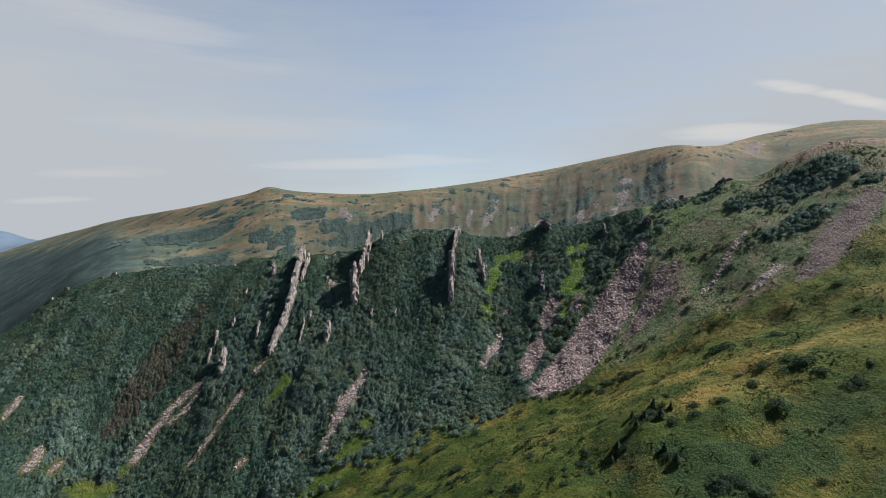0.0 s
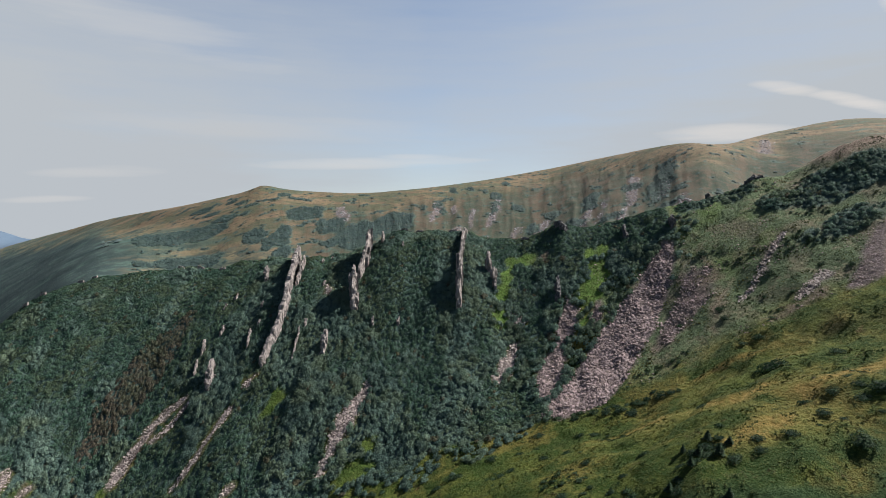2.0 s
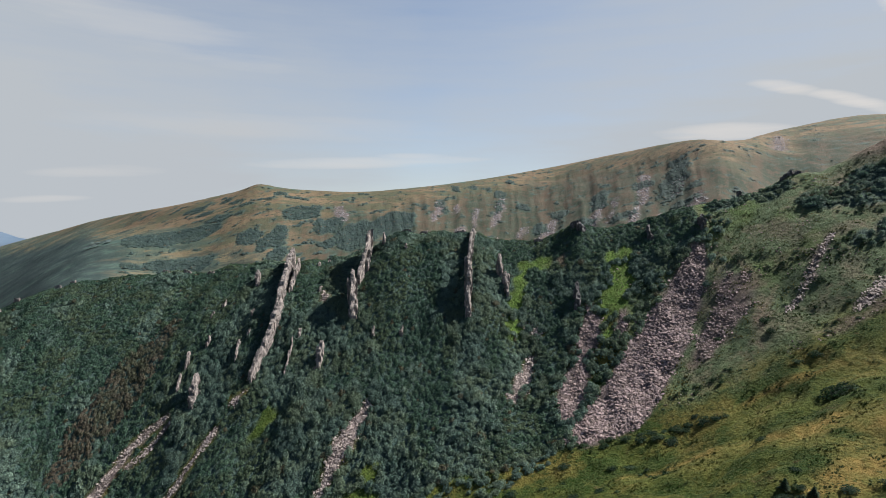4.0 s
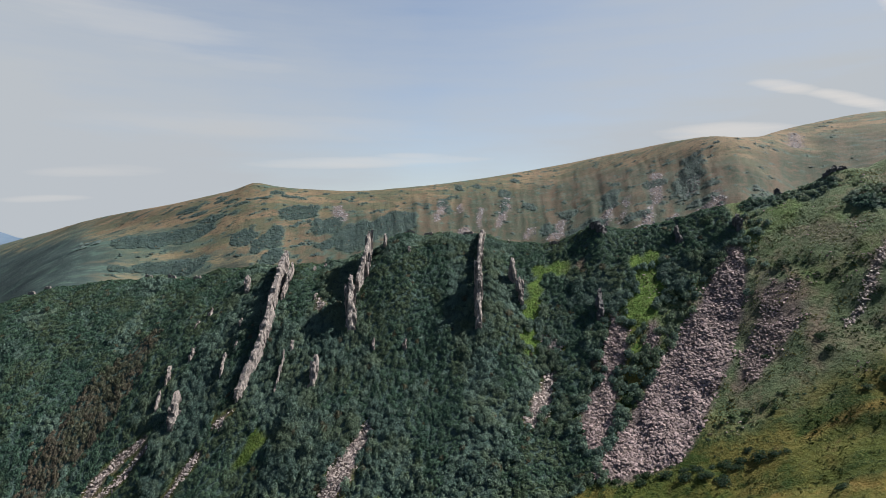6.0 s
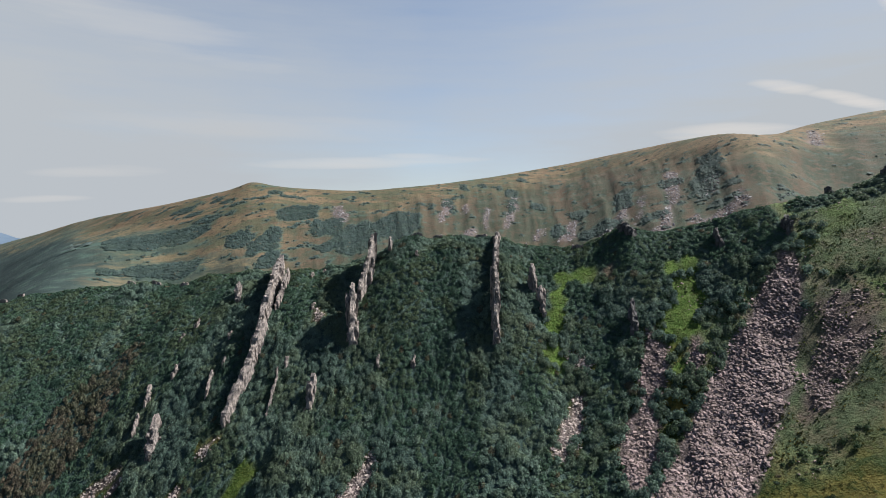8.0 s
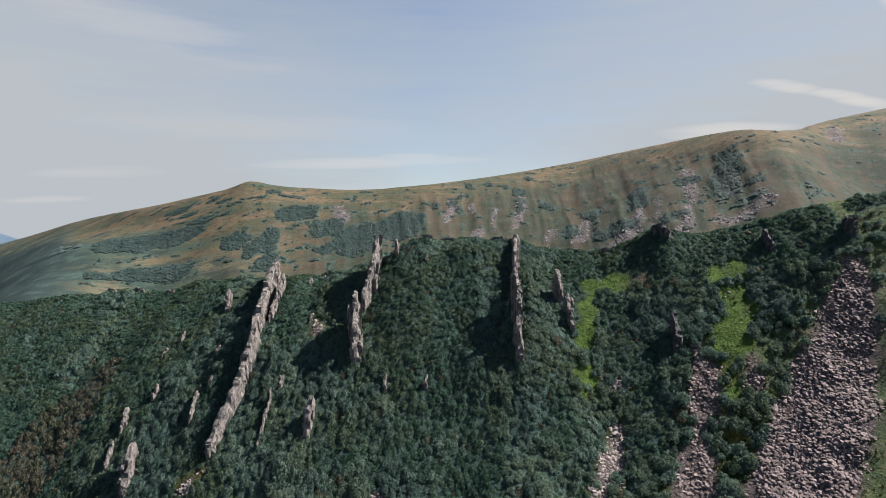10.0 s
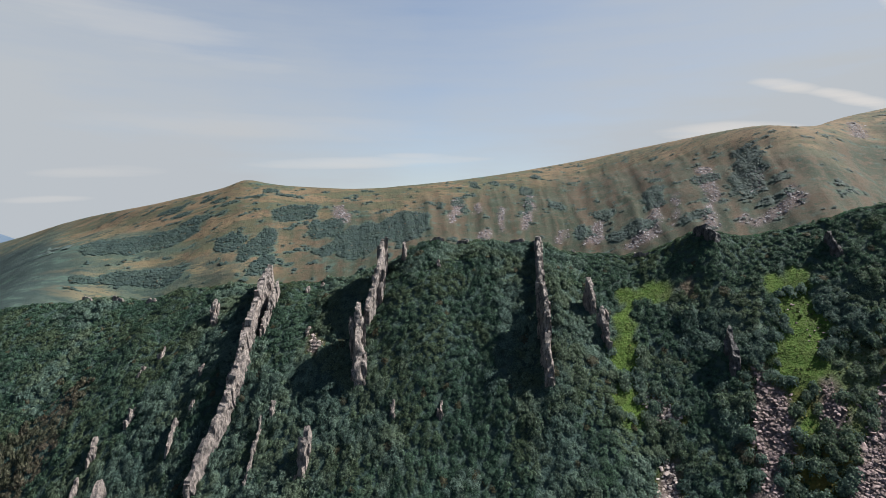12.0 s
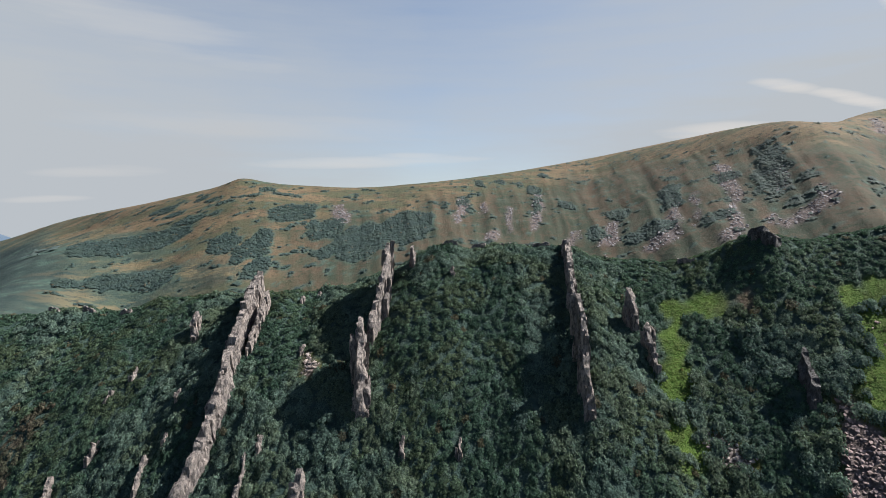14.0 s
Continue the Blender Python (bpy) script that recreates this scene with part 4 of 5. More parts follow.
def foliage(seed, lumps, leaves, leaf, spread_, low=0.0, upright=0.0):
    """A bush: a closed inner mass, and leaf sprays standing on the skin of several lobes round it."""
    rnd = random.Random(seed)
    lobes = []
    for k in range(lumps):
        a, d = 6.283 * (k + rnd.random()) / lumps, spread_ * rnd.uniform(0.6, 1.0) * (k > 0)
        lobes.append((Vector((d * math.cos(a), d * math.sin(a), rnd.uniform(0.0, 0.28) + (0.16 if k == 0 else 0))), rnd.uniform(0.38, 0.56)))
    inner, tris = ball(seed, 1, 0.35, 0.08, 0.85, -0.15)
    co, tri = list(inner * 0.72), list(tris)
    while len(tri) < len(tris) + leaves:
        c, r = lobes[rnd.randrange(len(lobes))]
        n = Vector((rnd.gauss(0, 1), rnd.gauss(0, 1), rnd.gauss(0.45, 0.9))).normalized()
        p = c + n * r * rnd.uniform(0.86, 1.14)
        if n.z < -0.15 or p.z < low or any((p - c2).length < 0.84 * r2 for c2, r2 in lobes):
            continue
        face = (n + Vector((rnd.gauss(0, 0.42), rnd.gauss(0, 0.42), rnd.gauss(0, 0.42)))).normalized()
        u = face.cross(Vector((rnd.gauss(0, 1), rnd.gauss(0, 1), rnd.gauss(0, 1)))).normalized()
        v = face.cross(u)
        if upright and rnd.random() < upright:
            u, v = (Vector((0, 0, 1)) + 0.6 * n + 0.3 * u).normalized(), v * 0.6
        s = leaf * rnd.uniform(0.65, 1.4)
        k = len(co)
        co += [np.array((p + u * s * 1.15)[:]), np.array((p - u * s * 0.6 + v * s * 0.85)[:]), np.array((p - u * s * 0.6 - v * s * 0.85)[:])]
        tri.append(np.array((k, k + 1, k + 2)))
    return np.array(co), np.array(tri)


def scatter(name, shapes, x, y, size, rng, material, label, category, sink=0.25, rise=1.0, heave=1.3, follow=0.75, soft_faces=False, coarse=None):
    """Many clumps joined into one sheet of growth. coarse: where to take the second half of the shapes."""
    z = ground_z(x, y)
    sx, sy = (ground_z(x + 1, y) - ground_z(x - 1, y)) / 2, (ground_z(x, y + 1) - ground_z(x, y - 1)) / 2
    cos, tris, tones, base = [], [], [], 0
    pick = rng.integers(0, len(shapes), len(x)) if coarse is None else rng.integers(0, len(shapes) // 2, len(x)) + coarse * (len(shapes) // 2)
    tone = np.clip(rng.random(len(x)) * 0.75 + 0.125 + 0.95 * fbm(x / 7, y / 11, 3, 191), 0, 0.94)
    tone = np.clip(tone - 0.08 * smooth(-80, -130, x) * (y < 345), 0, 0.94)
    tone[rng.random(len(x)) > 0.985] = 1.0
    for k, (co, tri) in enumerate(shapes):
        sel = np.nonzero(pick == k)[0]
        if not len(sel):
            continue
        turn, s = rng.uniform(0, 6.283, len(sel)), size[sel]
        c, d = np.cos(turn)[:, None], np.sin(turn)[:, None]
        sz = (s * rng.uniform(0.8, 1.25, len(sel)) * rise * (1 + heave * fbm(x[sel] / 4.6, y[sel] / 4.2, 2, 171)))[:, None]
        ox, oy = s[:, None] * (co[:, 0] * c - co[:, 1] * d) * 0.92, s[:, None] * (co[:, 0] * d + co[:, 1] * c)
        px, py = x[sel][:, None] + ox, y[sel][:, None] + oy
        pz = z[sel][:, None] + sz * (co[:, 2] - sink + 0.25) + follow * (sx[sel][:, None] * ox + sy[sel][:, None] * oy)
        cos.append(np.stack([px, py, pz], -1).reshape(-1, 3))
        tris.append((tri[None] + (base + len(co) * np.arange(len(sel)))[:, None, None]).reshape(-1, 3))
        tones.append(np.repeat(tone[sel], len(co)))
        base += len(co) * len(sel)
    me = big_mesh(name, np.concatenate(cos), np.concatenate(tris), soft_faces)
    me.materials.append(material)
    me.attributes.new("tone", "FLOAT", "POINT").data.foreach_set("value", np.concatenate(tones).astype(np.float32))
    return tagged(new(name, me), label, category, kind="stuff")


def jitter(x0, x1, y0, y1, sx, sy, rng):
    ax, ay = np.meshgrid(np.arange(x0, x1, sx), np.arange(y0, y1, sy))
    ax = ax + (np.arange(ax.shape[0]) % 2)[:, None] * sx / 2
    return (ax + rng.uniform(-0.65, 0.65, ax.shape) * sx).ravel(), (ay + rng.uniform(-0.65, 0.65, ax.shape) * sy).ravel()


rng = np.random.default_rng(5)
PUFFS = [foliage(s, 6, 190, 0.117, 0.60) for s in range(12)]
TUFTS = [foliage(200 + s, 4, 56, 0.178, 0.55, upright=0.6) for s in range(10)]
PUFFS_FAR = [foliage(100 + s, 5, 85, 0.175, 0.60) for s in range(12)]
TUFTS_FAR = [foliage(300 + s, 4, 26, 0.27, 0.55, upright=0.5) for s in range(10)]
BLOBS = [ball(250 + s, 1, 0.5, 0.24, 1.0, -0.25) for s in range(8)]

# grey-green bushes over the slope
bx, by = jitter(-250, 178, 112, 338, 1.64, 1.375, rng)
deep = thicket_depth(bx, by)
keep = (deep > 0.2) & (dark_pine(bx, by) < 0.04) & (brown_depth(bx, by) < 0.5) & (by < curve(bx, CREST_Y) + 12)
bx, by, deep = bx[keep], by[keep], deep[keep]
size = (0.85 + 1.15 * rng.random(len(bx)) ** 1.8) * (1 + 0.5 * fbm(bx / 8, by / 10, 2, 131)) * np.where(deep < 1.2, 0.8, 1.0)
scatter("shrub_thicket", PUFFS + PUFFS_FAR, bx, by, size, rng, MAT_BUSH, "dense grey-green dwarf pine shrubs covering the slope", "shrubs", rise=0.78, heave=0.85, coarse=((bx < -112) | (bx > 95) | (by < 222)).astype(int))

# cushions spilling out of the thicket onto the grass
ex, ey = jitter(-60, 100, 150, 262, 1.9, 1.6, rng)
deep = thicket_depth(ex, ey)
keep = (deep < 0.4) & (scree_depth(ex, ey) < 0) & (lush_depth(ex, ey) < 2) & (deep > -13 * rng.random(len(ex)) ** 1.4 * (1 + 1.6 * fbm(ex / 12, ey / 12, 2, 181)))
ex, ey = ex[keep], ey[keep]
scatter("edge_bushes", PUFFS, ex, ey, rng.uniform(1.0, 1.9, len(ex)), rng, MAT_BUSH, "round grey-green bushes at the edge of the thicket", "shrubs", rise=0.9, heave=0.3)

# low dark pine in strips
dx, dy = jitter(-250, 178, 112, 338, 1.45, 1.23, rng)
deep = thicket_depth(dx, dy)
keep = (deep > 0.1) & (dark_pine(dx, dy) > -0.03) & (brown_depth(dx, dy) < 0.5) & (dy < curve(dx, CREST_Y) + 12)
dx, dy = dx[keep], dy[keep]
scatter("pine_thicket", TUFTS + TUFTS_FAR, dx, dy, rng.uniform(0.9, 1.5, len(dx)), rng, MAT_PINE, "low dark green mountain pine in close strips", "shrubs", rise=0.55, heave=0.5, coarse=((dx < -112) | (dx > 95) | (dy < 222)).astype(int))

# brown heath strip
hx, hy = jitter(-150, -95, 215, 290, 1.25, 1.1, rng)
keep = brown_depth(hx, hy) > -0.6
hx, hy = hx[keep], hy[keep]
scatter("heath_patch", TUFTS, hx, hy, rng.uniform(0.8, 1.3, len(hx)), rng, MAT_HEATH, "reddish brown low shrubs among the pines", "shrubs")

# dark patches on the far mountain
fx, fy = jitter(-420, 420, 345, 760, 1.3, 1.45, rng)
keep = (far_shrub_depth(fx, fy) > 0.5) & (fx / fy > -0.53) & (fy > curve(fx, CREST_Y) + np.where(fx < -200, 30, 60)) & (fy < curve(np.clip(fx / fy, -1.6, 1.6), FAR_Y) - 12)
fx, fy = fx[keep], fy[keep]
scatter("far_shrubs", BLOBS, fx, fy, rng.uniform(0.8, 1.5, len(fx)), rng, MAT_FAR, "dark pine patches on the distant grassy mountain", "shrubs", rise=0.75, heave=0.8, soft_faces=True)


# woods in the valley
vx, vy = jitter(-960, -330, 400, 1000, 5.8, 5.8, rng)
keep = (far_forest(vx, vy) > 0.45) & (vy > curve(vx, CREST_Y) + 40) & (abs(ground_z(vx, vy + 4) - ground_z(vx, vy - 4)) < 1.6)
vx, vy = vx[keep], vy[keep]
scatter("valley_woods", BLOBS, vx, vy, rng.uniform(3.6, 6.0, len(vx)), rng, MAT_HAZED_WOODS, "dark woods down in the valley, haze put into their colour", "woods", rise=0.45, heave=0.5, soft_faces=True)


# single bushes on the grass
def make_bush(seed, material):
    base = new("dwarf_pine")
    co, tri = foliage(seed, 9, 620, 0.085, 0.66, upright=0.4)
    me = big_mesh("crown", co * np.array([1, 1, 0.85]) + np.array([0, 0, 0.15]), tri, False)
    me.materials.append(material)
    me.attributes.new("tone", "FLOAT", "POINT").data.foreach_set("value", np.full(len(co), (seed % 5) / 5, np.float32))
    crown = new("crown", me)
    crown.parent = base
    rnd = random.Random(seed)
    for k in range(3):
        bm = bmesh.new()
        bmesh.ops.create_cone(bm, segments=6, radius1=0.07, radius2=0.03, depth=1.0)
        bmesh.ops.translate(bm, vec=(0, 0, 0.25), verts=bm.verts)
        bmesh.ops.rotate(bm, matrix=Matrix.Rotation(rnd.uniform(0.3, 0.7), 3, "X") , verts=bm.verts)
        bmesh.ops.rotate(bm, matrix=Matrix.Rotation(2.1 * k + rnd.random(), 3, "Z"), verts=bm.verts)
        part("stem", bm, MAT_BARK, base)
    return tagged(base, "rounded dark green dwarf pine bush on grass", "bush", "bushes on the grass")


def make_spruce(seed):
    rnd = random.Random(seed)
    base = new("young_spruce")
    bm = bmesh.new()
    bmesh.ops.create_cone(bm, segments=7, radius1=0.10, radius2=0.02, depth=3.2)
    bmesh.ops.translate(bm, vec=(0, 0, 1.4), verts=bm.verts)
    part("trunk", bm, MAT_BARK, base)
    bm = bmesh.new()
    for tier in range(8):
        h, reach = 0.35 + tier * 0.36, 1.05 * (1 - tier / 8.6) + 0.08
        for k in range(9):
            a = 6.283 * (k + rnd.uniform(-0.3, 0.3)) / 9 + tier * 0.5
            r = reach * rnd.uniform(0.75, 1.15)
            out, sidev = Vector((math.cos(a), math.sin(a), 0)), Vector((-math.sin(a), math.cos(a), 0))
            tip, up = out * r + Vector((0, 0, h - 0.12)), Vector((0, 0, h + 0.30))
            mid_ = out * r * 0.55 + Vector((0, 0, h + 0.10))
            a1, a2 = bm.verts.new(mid_ + sidev * r * 0.30), bm.verts.new(mid_ - sidev * r * 0.30)
            t1, t2, t3 = bm.verts.new(tip), bm.verts.new(up), bm.verts.new(out * r * 0.5 + Vector((0, 0, h - 0.16)))
            for f in ((t1, a1, t2), (t1, t2, a2), (t1, t3, a1), (t1, a2, t3)):
                bm.faces.new(f)
    crown = part("crown", bm, MAT_LONE, base)
    crown.data.attributes.new("tone", "FLOAT", "POINT").data.foreach_set("value", np.full(len(crown.data.vertices), 0.6, np.float32))
    return tagged(base, "small dark young spruce on the grassy slope", "tree", "young spruces")


KNOLL_BUSHES = [(84, 168, 4.6), (95, 160, 2.7), (90, 186, 2.2), (86, 187, 1.8), (87, 135, 3.4), (85, 139, 1.9), (83, 135, 2.1), (88, 130, 2.4), (80, 140, 2.0), (75, 142, 1.5), (75, 135, 2.1), (77, 132, 1.6), (75, 124, 3.1), (72, 132, 1.1), (65, 130, 2.0), (59, 131, 1.8), (56, 140, 1.4), (62, 161, 2.1), (53, 128, 2.1), (58, 128, 1.5), (65, 182, 1.2), (64, 113, 1.5), (83, 130, 1.0), (91, 125, 2.1), (94, 126, 2.5), (77, 117, 0.9), (55, 109, 3.3), (58, 109, 3.0), (61, 106, 3.3), (73, 106, 1.3), (123, 175, 2.3), (116, 157, 1.6)]
FOOT_BUSHES = [(0, 179, 3.4), (11, 183, 2.3), (19, 181, 1.6), (24, 171, 1.9), (30, 170, 1.9), (31, 154, 2.0), (22, 139, 1.8), (12, 168, 1.8), (15, 170, 1.5), (4, 155, 3.0), (0, 155, 1.6), (4, 146, 1.6), (-14, 178, 3.8), (-16, 173, 2.7), (-5, 177, 2.1), (-28, 201, 2.0), (-35, 195, 1.6), (-25, 189, 1.7), (-26, 186, 2.0), (-18, 168, 2.5), (-9, 154, 3.0), (17, 127, 2.4), (32, 128, 2.3), (28, 139, 1.2), (26, 137, 1.2), (40, 179, 2.4), (36, 180, 1.6), (26, 189, 2.2), (21, 193, 1.4), (19, 193, 1.4), (14, 195, 1.4)]
HOLLOW_BUSHES = [(52, 183, 2.8), (56, 185, 2.2), (42, 146, 1.9), (27, 122, 1.7), (90, 209, 2.4), (89, 204, 1.8), (96, 237, 2.8), (79, 253, 2.5), (66, 248, 2.6), (72, 254, 2.1), (108, 212, 2.0), (78, 213, 1.5), (44, 221, 2.6), (108, 199, 1.6), (120, 204, 1.8), (125, 197, 1.6), (46, 188, 2.2), (49, 186, 1.8), (60, 188, 1.5), (33, 196, 1.8), (38, 193, 2.0)]
COPSE = [(54.8, 187.2, 2.2), (57.4, 186, 1.7), (60.5, 184, 2.4), (63, 182.8, 1.8), (49.2, 189.2, 2.1), (50.3, 185.7, 1.6), (47, 191, 1.9), (43, 192, 2.2), (40, 195, 1.8), (50, 133, 2.2), (47, 133, 1.8), (49, 131, 2.4), (46, 130, 1.7), (52, 132, 1.9), (44, 131, 1.4), (53, 134, 1.6), (41, 126, 1.8), (39, 126, 1.5), (42, 128, 1.3), (48, 118, 1.8), (47, 120, 1.4), (50, 118, 1.5)]
SPRUCES = [(51, 135, 1.1), (48, 132, 1.2), (51, 130, 1.3), (40, 127, 1.3), (48, 120, 1.1), (49, 116, 1.2), (45, 129, 1.0), (46, 135, 0.9), (54, 132, 1.0), (38, 125, 1.1)]
kinds = [make_bush(s, MAT_LONE) for s in range(301, 307)]
pick = random.Random(8)
for k, (x, y, r) in enumerate(KNOLL_BUSHES + FOOT_BUSHES + HOLLOW_BUSHES + COPSE):
    up = Vector((gz(x - 1, y) - gz(x + 1, y), gz(x, y - 1) - gz(x, y + 1), 2.0 + 0.8)).normalized()
    turn = up.to_track_quat("Z", "Y") @ Euler((0, 0, pick.uniform(0, 6.28))).to_quaternion()
    m = Matrix.LocRotScale((x, y, gz(x, y) - 0.10 * r), turn, (r * 0.82, r * 0.68, r * pick.uniform(0.40, 0.54)))
    if k < len(kinds):
        kinds[k].matrix_basis = m
        kinds[k].scale = m.to_scale()
    else:
        src = kinds[pick.randrange(len(kinds))]
        keep_scale = src.scale.copy()
        src.scale = (1, 1, 1)
        copy_thing(src, m)
        src.scale = keep_scale
first = make_spruce(400)
for k, (x, y, r) in enumerate(SPRUCES):
    m = Matrix.LocRotScale((x, y, gz(x, y) - 0.1), Euler((0, 0, k * 1.3)), (r * 0.9, r * 0.9, r * pick.uniform(0.42, 0.68)))
    if k == 0:
        first.matrix_basis = m
    else:
        keep_scale = first.scale.copy()
        first.scale = (1, 1, 1)
        copy_thing(first, m)
        first.scale = keep_scale


# grass tussocks and herbs over the meadows
def tuft(seed, blades):
    rnd = random.Random(seed)
    co, tri = [], []
    for k in range(blades):
        a = 6.283 * (k + rnd.uniform(-0.3, 0.3)) / blades
        b = a + 6.283 / blades * rnd.uniform(0.9, 1.5)
        n = len(co)
        co += [(0.6 * math.cos(a), 0.6 * math.sin(a), -0.25), (0.6 * math.cos(b), 0.6 * math.sin(b), -0.25), (rnd.uniform(-0.7, 0.7), rnd.uniform(-0.7, 0.7), rnd.uniform(0.15, 0.5))]
        tri.append((n, n + 1, n + 2))
    return np.array(co), np.array(tri)


def make_tuft_material():
    k = Nodes("grass_blades", 0.9, 0.15)
    grass, dry, mid, fine, grain = grass_colour(k)
    lift = k.mix(k.island(), (0.75, 0.80, 0.70), (1.35, 1.30, 1.25))
    return k.color(k.mix(1.0, grass, lift, "MULTIPLY"))


MAT_TUFT = make_tuft_material()
BLADES = [tuft(500 + s, 6) for s in range(8)]
tx, ty = jitter(-45, 178, 100, 262, 0.8, 0.7, rng)
open_ = (thicket_depth(tx, ty) < -0.4) & (scree_depth(tx, ty) < 0.0) & (ty < curve(tx, CREST_Y) - 2)
open_ &= fbm(tx / 3, ty / 3, 3, 151) > rng.uniform(-0.25, 0.4, len(tx))
tx, ty = tx[open_], ty[open_]
scatter("meadow_grass", BLADES, tx, ty, rng.uniform(0.22, 0.58, len(tx)), rng, MAT_TUFT, "tussocks of green and yellowing mountain grass", "grass", sink=0.1, rise=0.8)

# knee-high bushlets over the stony meadow and along the edge of the thicket
sx_, sy_ = jitter(-45, 178, 100, 266, 2.0, 1.7, rng)
dens = fbm(sx_ / 11, sy_ / 9, 3, 161) + 0.30 * smooth(-6, -0.5, thicket_depth(sx_, sy_))  - 0.06 * smooth(66, 84, sx_) * smooth(192, 204, sy_) - 0.20 * smooth(197, 186, sy_) * smooth(30, 45, sx_)
open_ = (thicket_depth(sx_, sy_) < 0) & (scree_depth(sx_, sy_) < 0.2) & (lush_depth(sx_, sy_) < 1.5) & (dens > rng.uniform(0.22, 0.5, len(sx_))) & (sy_ < curve(sx_, CREST_Y) - 1) & ~((sx_ > 146) & (sy_ > 238))
sx_, sy_ = sx_[open_], sy_[open_]
scatter("low_shrubs", TUFTS, sx_, sy_, rng.uniform(0.3, 1.1, len(sx_)) ** 1.3 + 0.2, rng, MAT_LONE, "knee-high dark shrubs dotted over the grass", "shrubs", rise=0.55)

# ---- scree ----
def stone(seed):
    """A broken block: a cube with knocked-off corners."""
    rnd = random.Random(seed)
    bm = bmesh.new()
    bmesh.ops.create_icosphere(bm, subdivisions=1, radius=1)
    for v in bm.verts:
        m = max(abs(c) for c in v.co)
        v.co = v.co.lerp(v.co / m, 0.85) * rnd.uniform(0.62, 1.15)
    bmesh.ops.scale(bm, vec=(1.0, rnd.uniform(0.50, 0.85), rnd.uniform(0.30, 0.52)), verts=bm.verts)
    bm.verts.index_update()
    co = np.array([v.co[:] for v in bm.verts])
    tri = np.array([[v.index for v in f.verts] for f in bm.faces])
    bm.free()
    return co, tri


STONES = [stone(s) for s in range(8)]
STONE_MESHES = []
for co, tri in STONES:
    me = big_mesh("boulder", co, tri, False)
    me.materials.append(MAT_STONE)
    STONE_MESHES.append(me)


def lay(name, lane, step, big, label, rng, edge=0.9, kind="stuff", parent=None, gaps=0.0):
    """Stones strewn over a lane; they thin out at its edge."""
    p = np.array(lane)
    pad = p[:, 2].max()
    x, y = jitter(p[:, 0].min() - pad, p[:, 0].max() + pad, p[:, 1].min() - pad, p[:, 1].max() + pad, step, step * 0.8, rng)
    d = lane_depth(x, y, lane) - 0.3 + min(3.5, 1.2 + 0.15 * pad) * fbm(x / 4, y / 4, 3, 71) - gaps * smooth(-0.05, 0.25, fbm(x / 5, y / 6, 3, 73))
    keep = d > rng.uniform(-edge, 0.5, len(x))
    x, y = x[keep], y[keep]
    size = big * (0.42 + 0.75 * rng.random(len(x)) ** 2.2)
    z = ground_z(x, y) + 0.02 * size
    ob = scatter_tilted(name, x, y, z, size, rng, None if parent else MAT_PALE_STONE)
    if parent:
        ob.parent = parent
        tagged(ob, label, kind=kind)
    else:
        tagged(ob, label, "scree", kind=kind)
    return ob


def scatter_tilted(name, x, y, z, size, rng, material=None):
    cos, tris, base = [], [], 0
    pick_ = rng.integers(0, len(STONES), len(x))
    for k, (co, tri) in enumerate(STONES):
        sel = np.nonzero(pick_ == k)[0]
        if not len(sel):
            continue
        a, b = rng.uniform(0, 6.283, len(sel)), rng.normal(0.55, 0.35, len(sel))
        ca, sa, cb, sb = (v[:, None] for v in (np.cos(a), np.sin(a), np.cos(b), np.sin(b)))
        s = (size[sel] / 2)[:, None]
        x1, y1, z1 = co[None, :, 0] * ca - co[None, :, 1] * sa, co[None, :, 0] * sa + co[None, :, 1] * ca, co[None, :, 2]
        y2, z2 = y1 * cb - z1 * sb, y1 * sb + z1 * cb
        cos.append(np.stack([x[sel][:, None] + s * x1, y[sel][:, None] + s * y2, z[sel][:, None] + s * z2], -1).reshape(-1, 3))
        tris.append((tri[None] + (base + len(co) * np.arange(len(sel)))[:, None, None]).reshape(-1, 3))
        base += len(co) * len(sel)
    me = big_mesh(name, np.concatenate(cos), np.concatenate(tris), False)
    me.materials.append(material or MAT_RUBBLE)
    return new(name, me)


srng = np.random.default_rng(9)


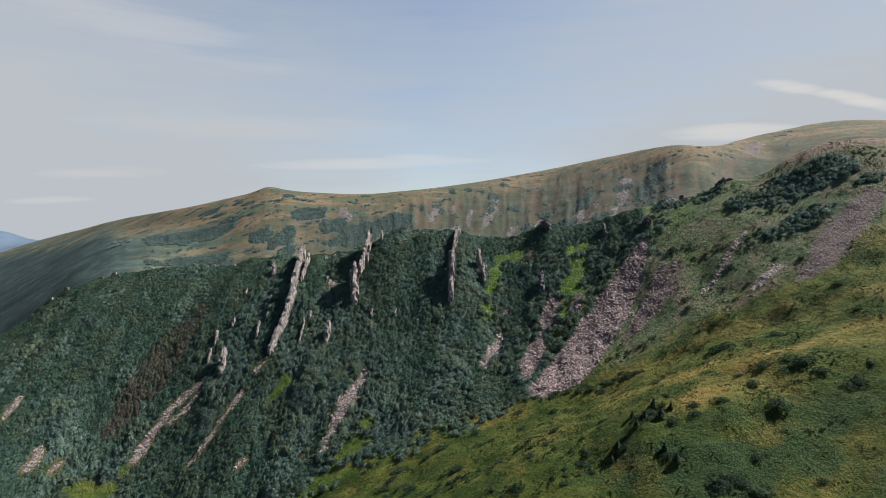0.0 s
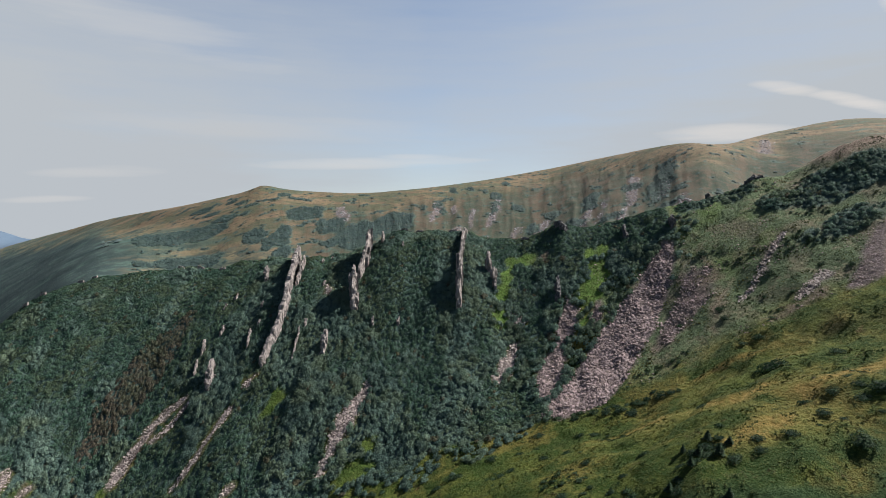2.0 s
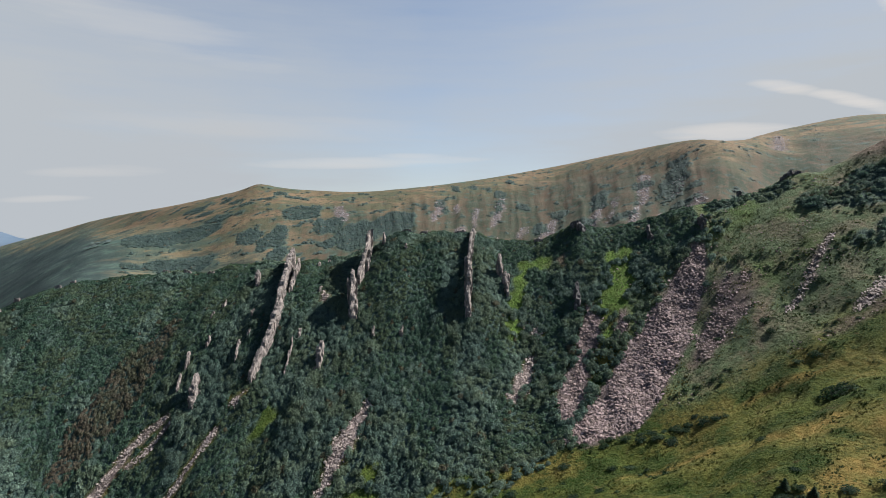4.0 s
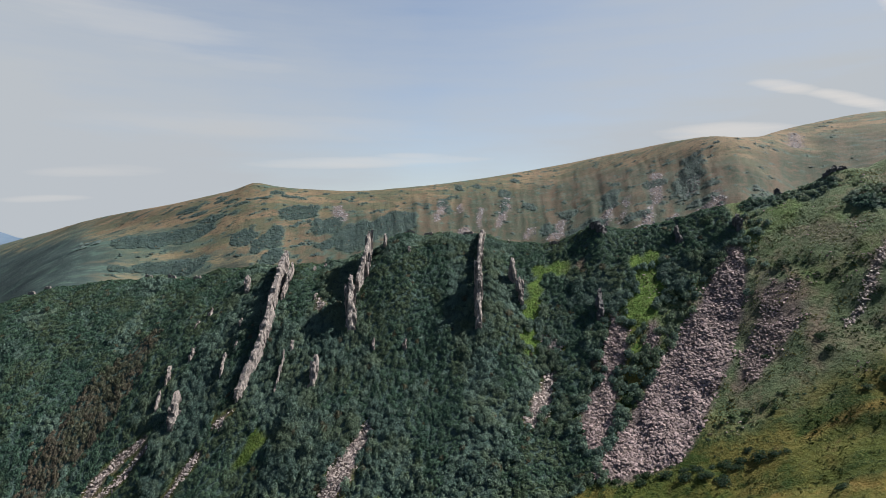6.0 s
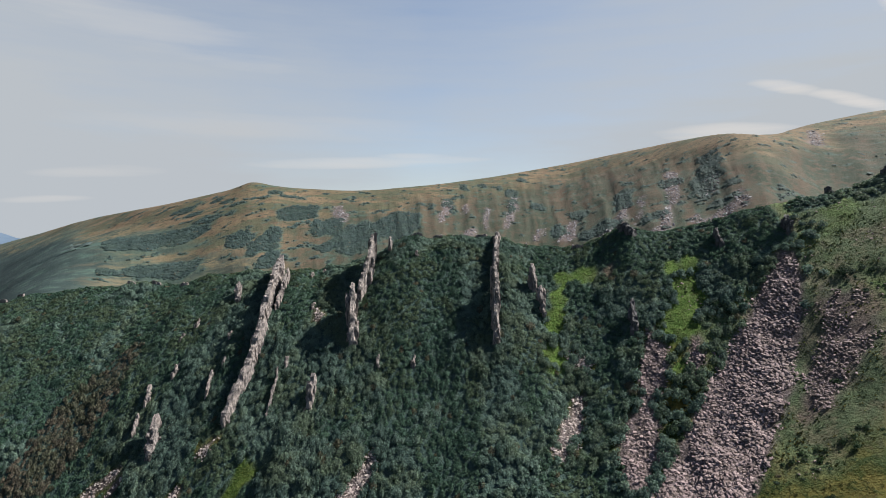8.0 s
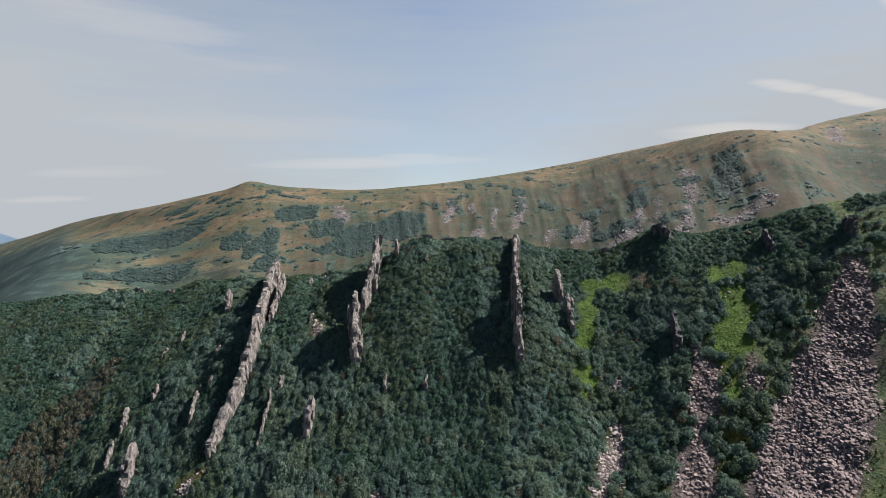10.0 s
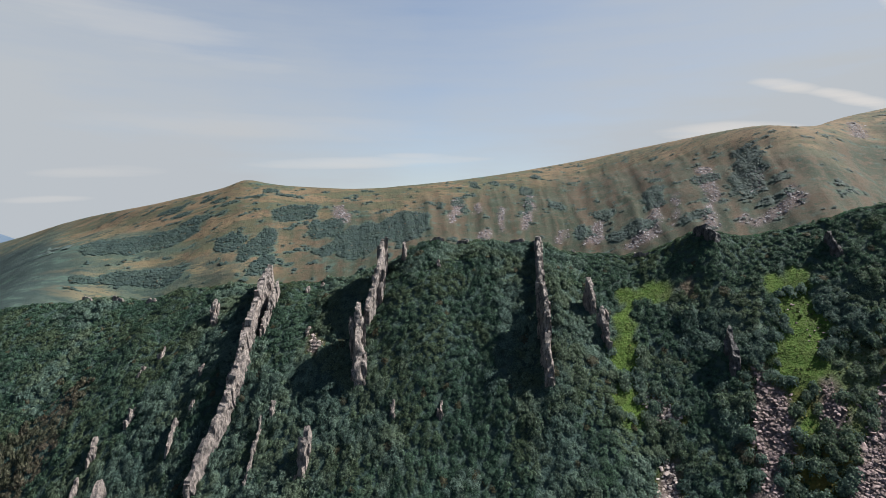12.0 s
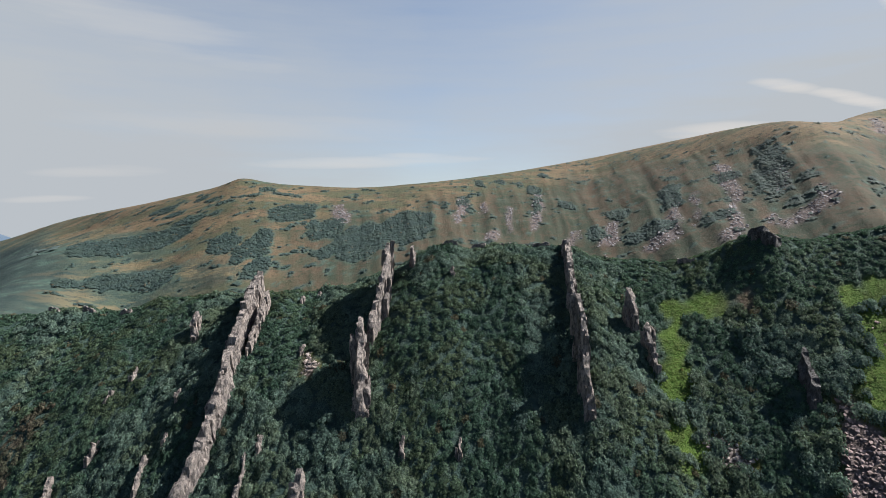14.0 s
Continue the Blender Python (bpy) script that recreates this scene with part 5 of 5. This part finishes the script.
def scree_field(lane, step, big, count, label, gaps=0.0):
    """A scree thing: its rubble, and its largest blocks each on its own."""
    base = new("scree_field")
    rubble = lay("rubble", lane, step, big, "loose pinkish grey rubble", srng, parent=base, gaps=gaps)
    p = np.array(lane)
    made = 0
    while made < count:
        s, t = srng.integers(0, len(p) - 1), srng.random()
        c = p[s] + (p[s + 1] - p[s]) * t
        x, y = c[0] + srng.uniform(-0.5, 0.5) * c[2], c[1] + srng.uniform(-0.5, 0.5) * c[2] * 0.7
        if lane_depth(np.array([x]), np.array([y]), lane)[0] < 0.2:
            continue
        r = float(srng.uniform(0.45, 0.95) * big * 0.62)
        b = new("boulder", STONE_MESHES[int(srng.integers(0, 8))])
        b.matrix_basis = Matrix.LocRotScale((x, y, gz(x, y) + 0.10 * r), Euler((srng.uniform(0.3, 0.9), srng.uniform(-0.3, 0.3), srng.uniform(-0.8, 0.8))), (r, r, r))
        b.parent = base
        made += 1
    return tagged(base, label, "scree")


scree_field(SCREE_MAIN, 0.52, 1.2, 280, "broad field of pinkish grey boulders on the slope", 1.0)
scree_field(SCREE_NARROW, 0.62, 1.1, 40, "narrow field of pinkish grey boulders between shrubs")
scree_field(SCREE_LOWER, 0.62, 1.1, 50, "patchy field of pinkish grey boulders below dark shrubs", 2.0)
scree_field(SCREE_NOTCH, 0.66, 1.0, 20, "small patch of pinkish stones in green grass")
scree_field(SCREE_SIDE, 0.62, 0.95, 70, "thin scatter of stones over brownish grass", 6.0)
scree_field(SCREE_HIGH, 0.85, 0.65, 30, "pale pink gravel and stones high on the slope")
for lane in CHUTES:
    lay("stone_chute", lane, 0.52, 1.0, "narrow chute of pale broken stones between shrubs", srng, gaps=0.4)

# stones strewn over the meadow beside the scree
mx, my = jitter(60, 150, 190, 262, 1.3, 1.1, srng)
keep = (fbm(mx / 9, my / 9, 3, 141) > srng.uniform(-0.02, 0.38, len(mx))) & (thicket_depth(mx, my) < -0.5)
mx, my = mx[keep], my[keep]
ms = 0.25 + 0.65 * srng.random(len(mx)) ** 3
tagged(scatter_tilted("strewn_stones", mx, my, ground_z(mx, my) + 0.1 * ms, ms, srng), "pale stones strewn over the grass", "stones", kind="stuff")

# stone runs on the far mountain
qx, qy = jitter(-120, 400, 425, 640, 1.7, 1.8, srng)
keep = (far_scree_depth(qx, qy) > srng.uniform(-1, 2, len(qx)))
qx, qy = qx[keep], qy[keep]
qs = 0.7 + 1.5 * srng.random(len(qx)) ** 2
tagged(scatter_tilted("far_scree", qx, qy, ground_z(qx, qy) + 0.1 * qs, qs, srng, MAT_FAR_STONE), "grey stone runs on the distant mountain", "scree", kind="stuff")
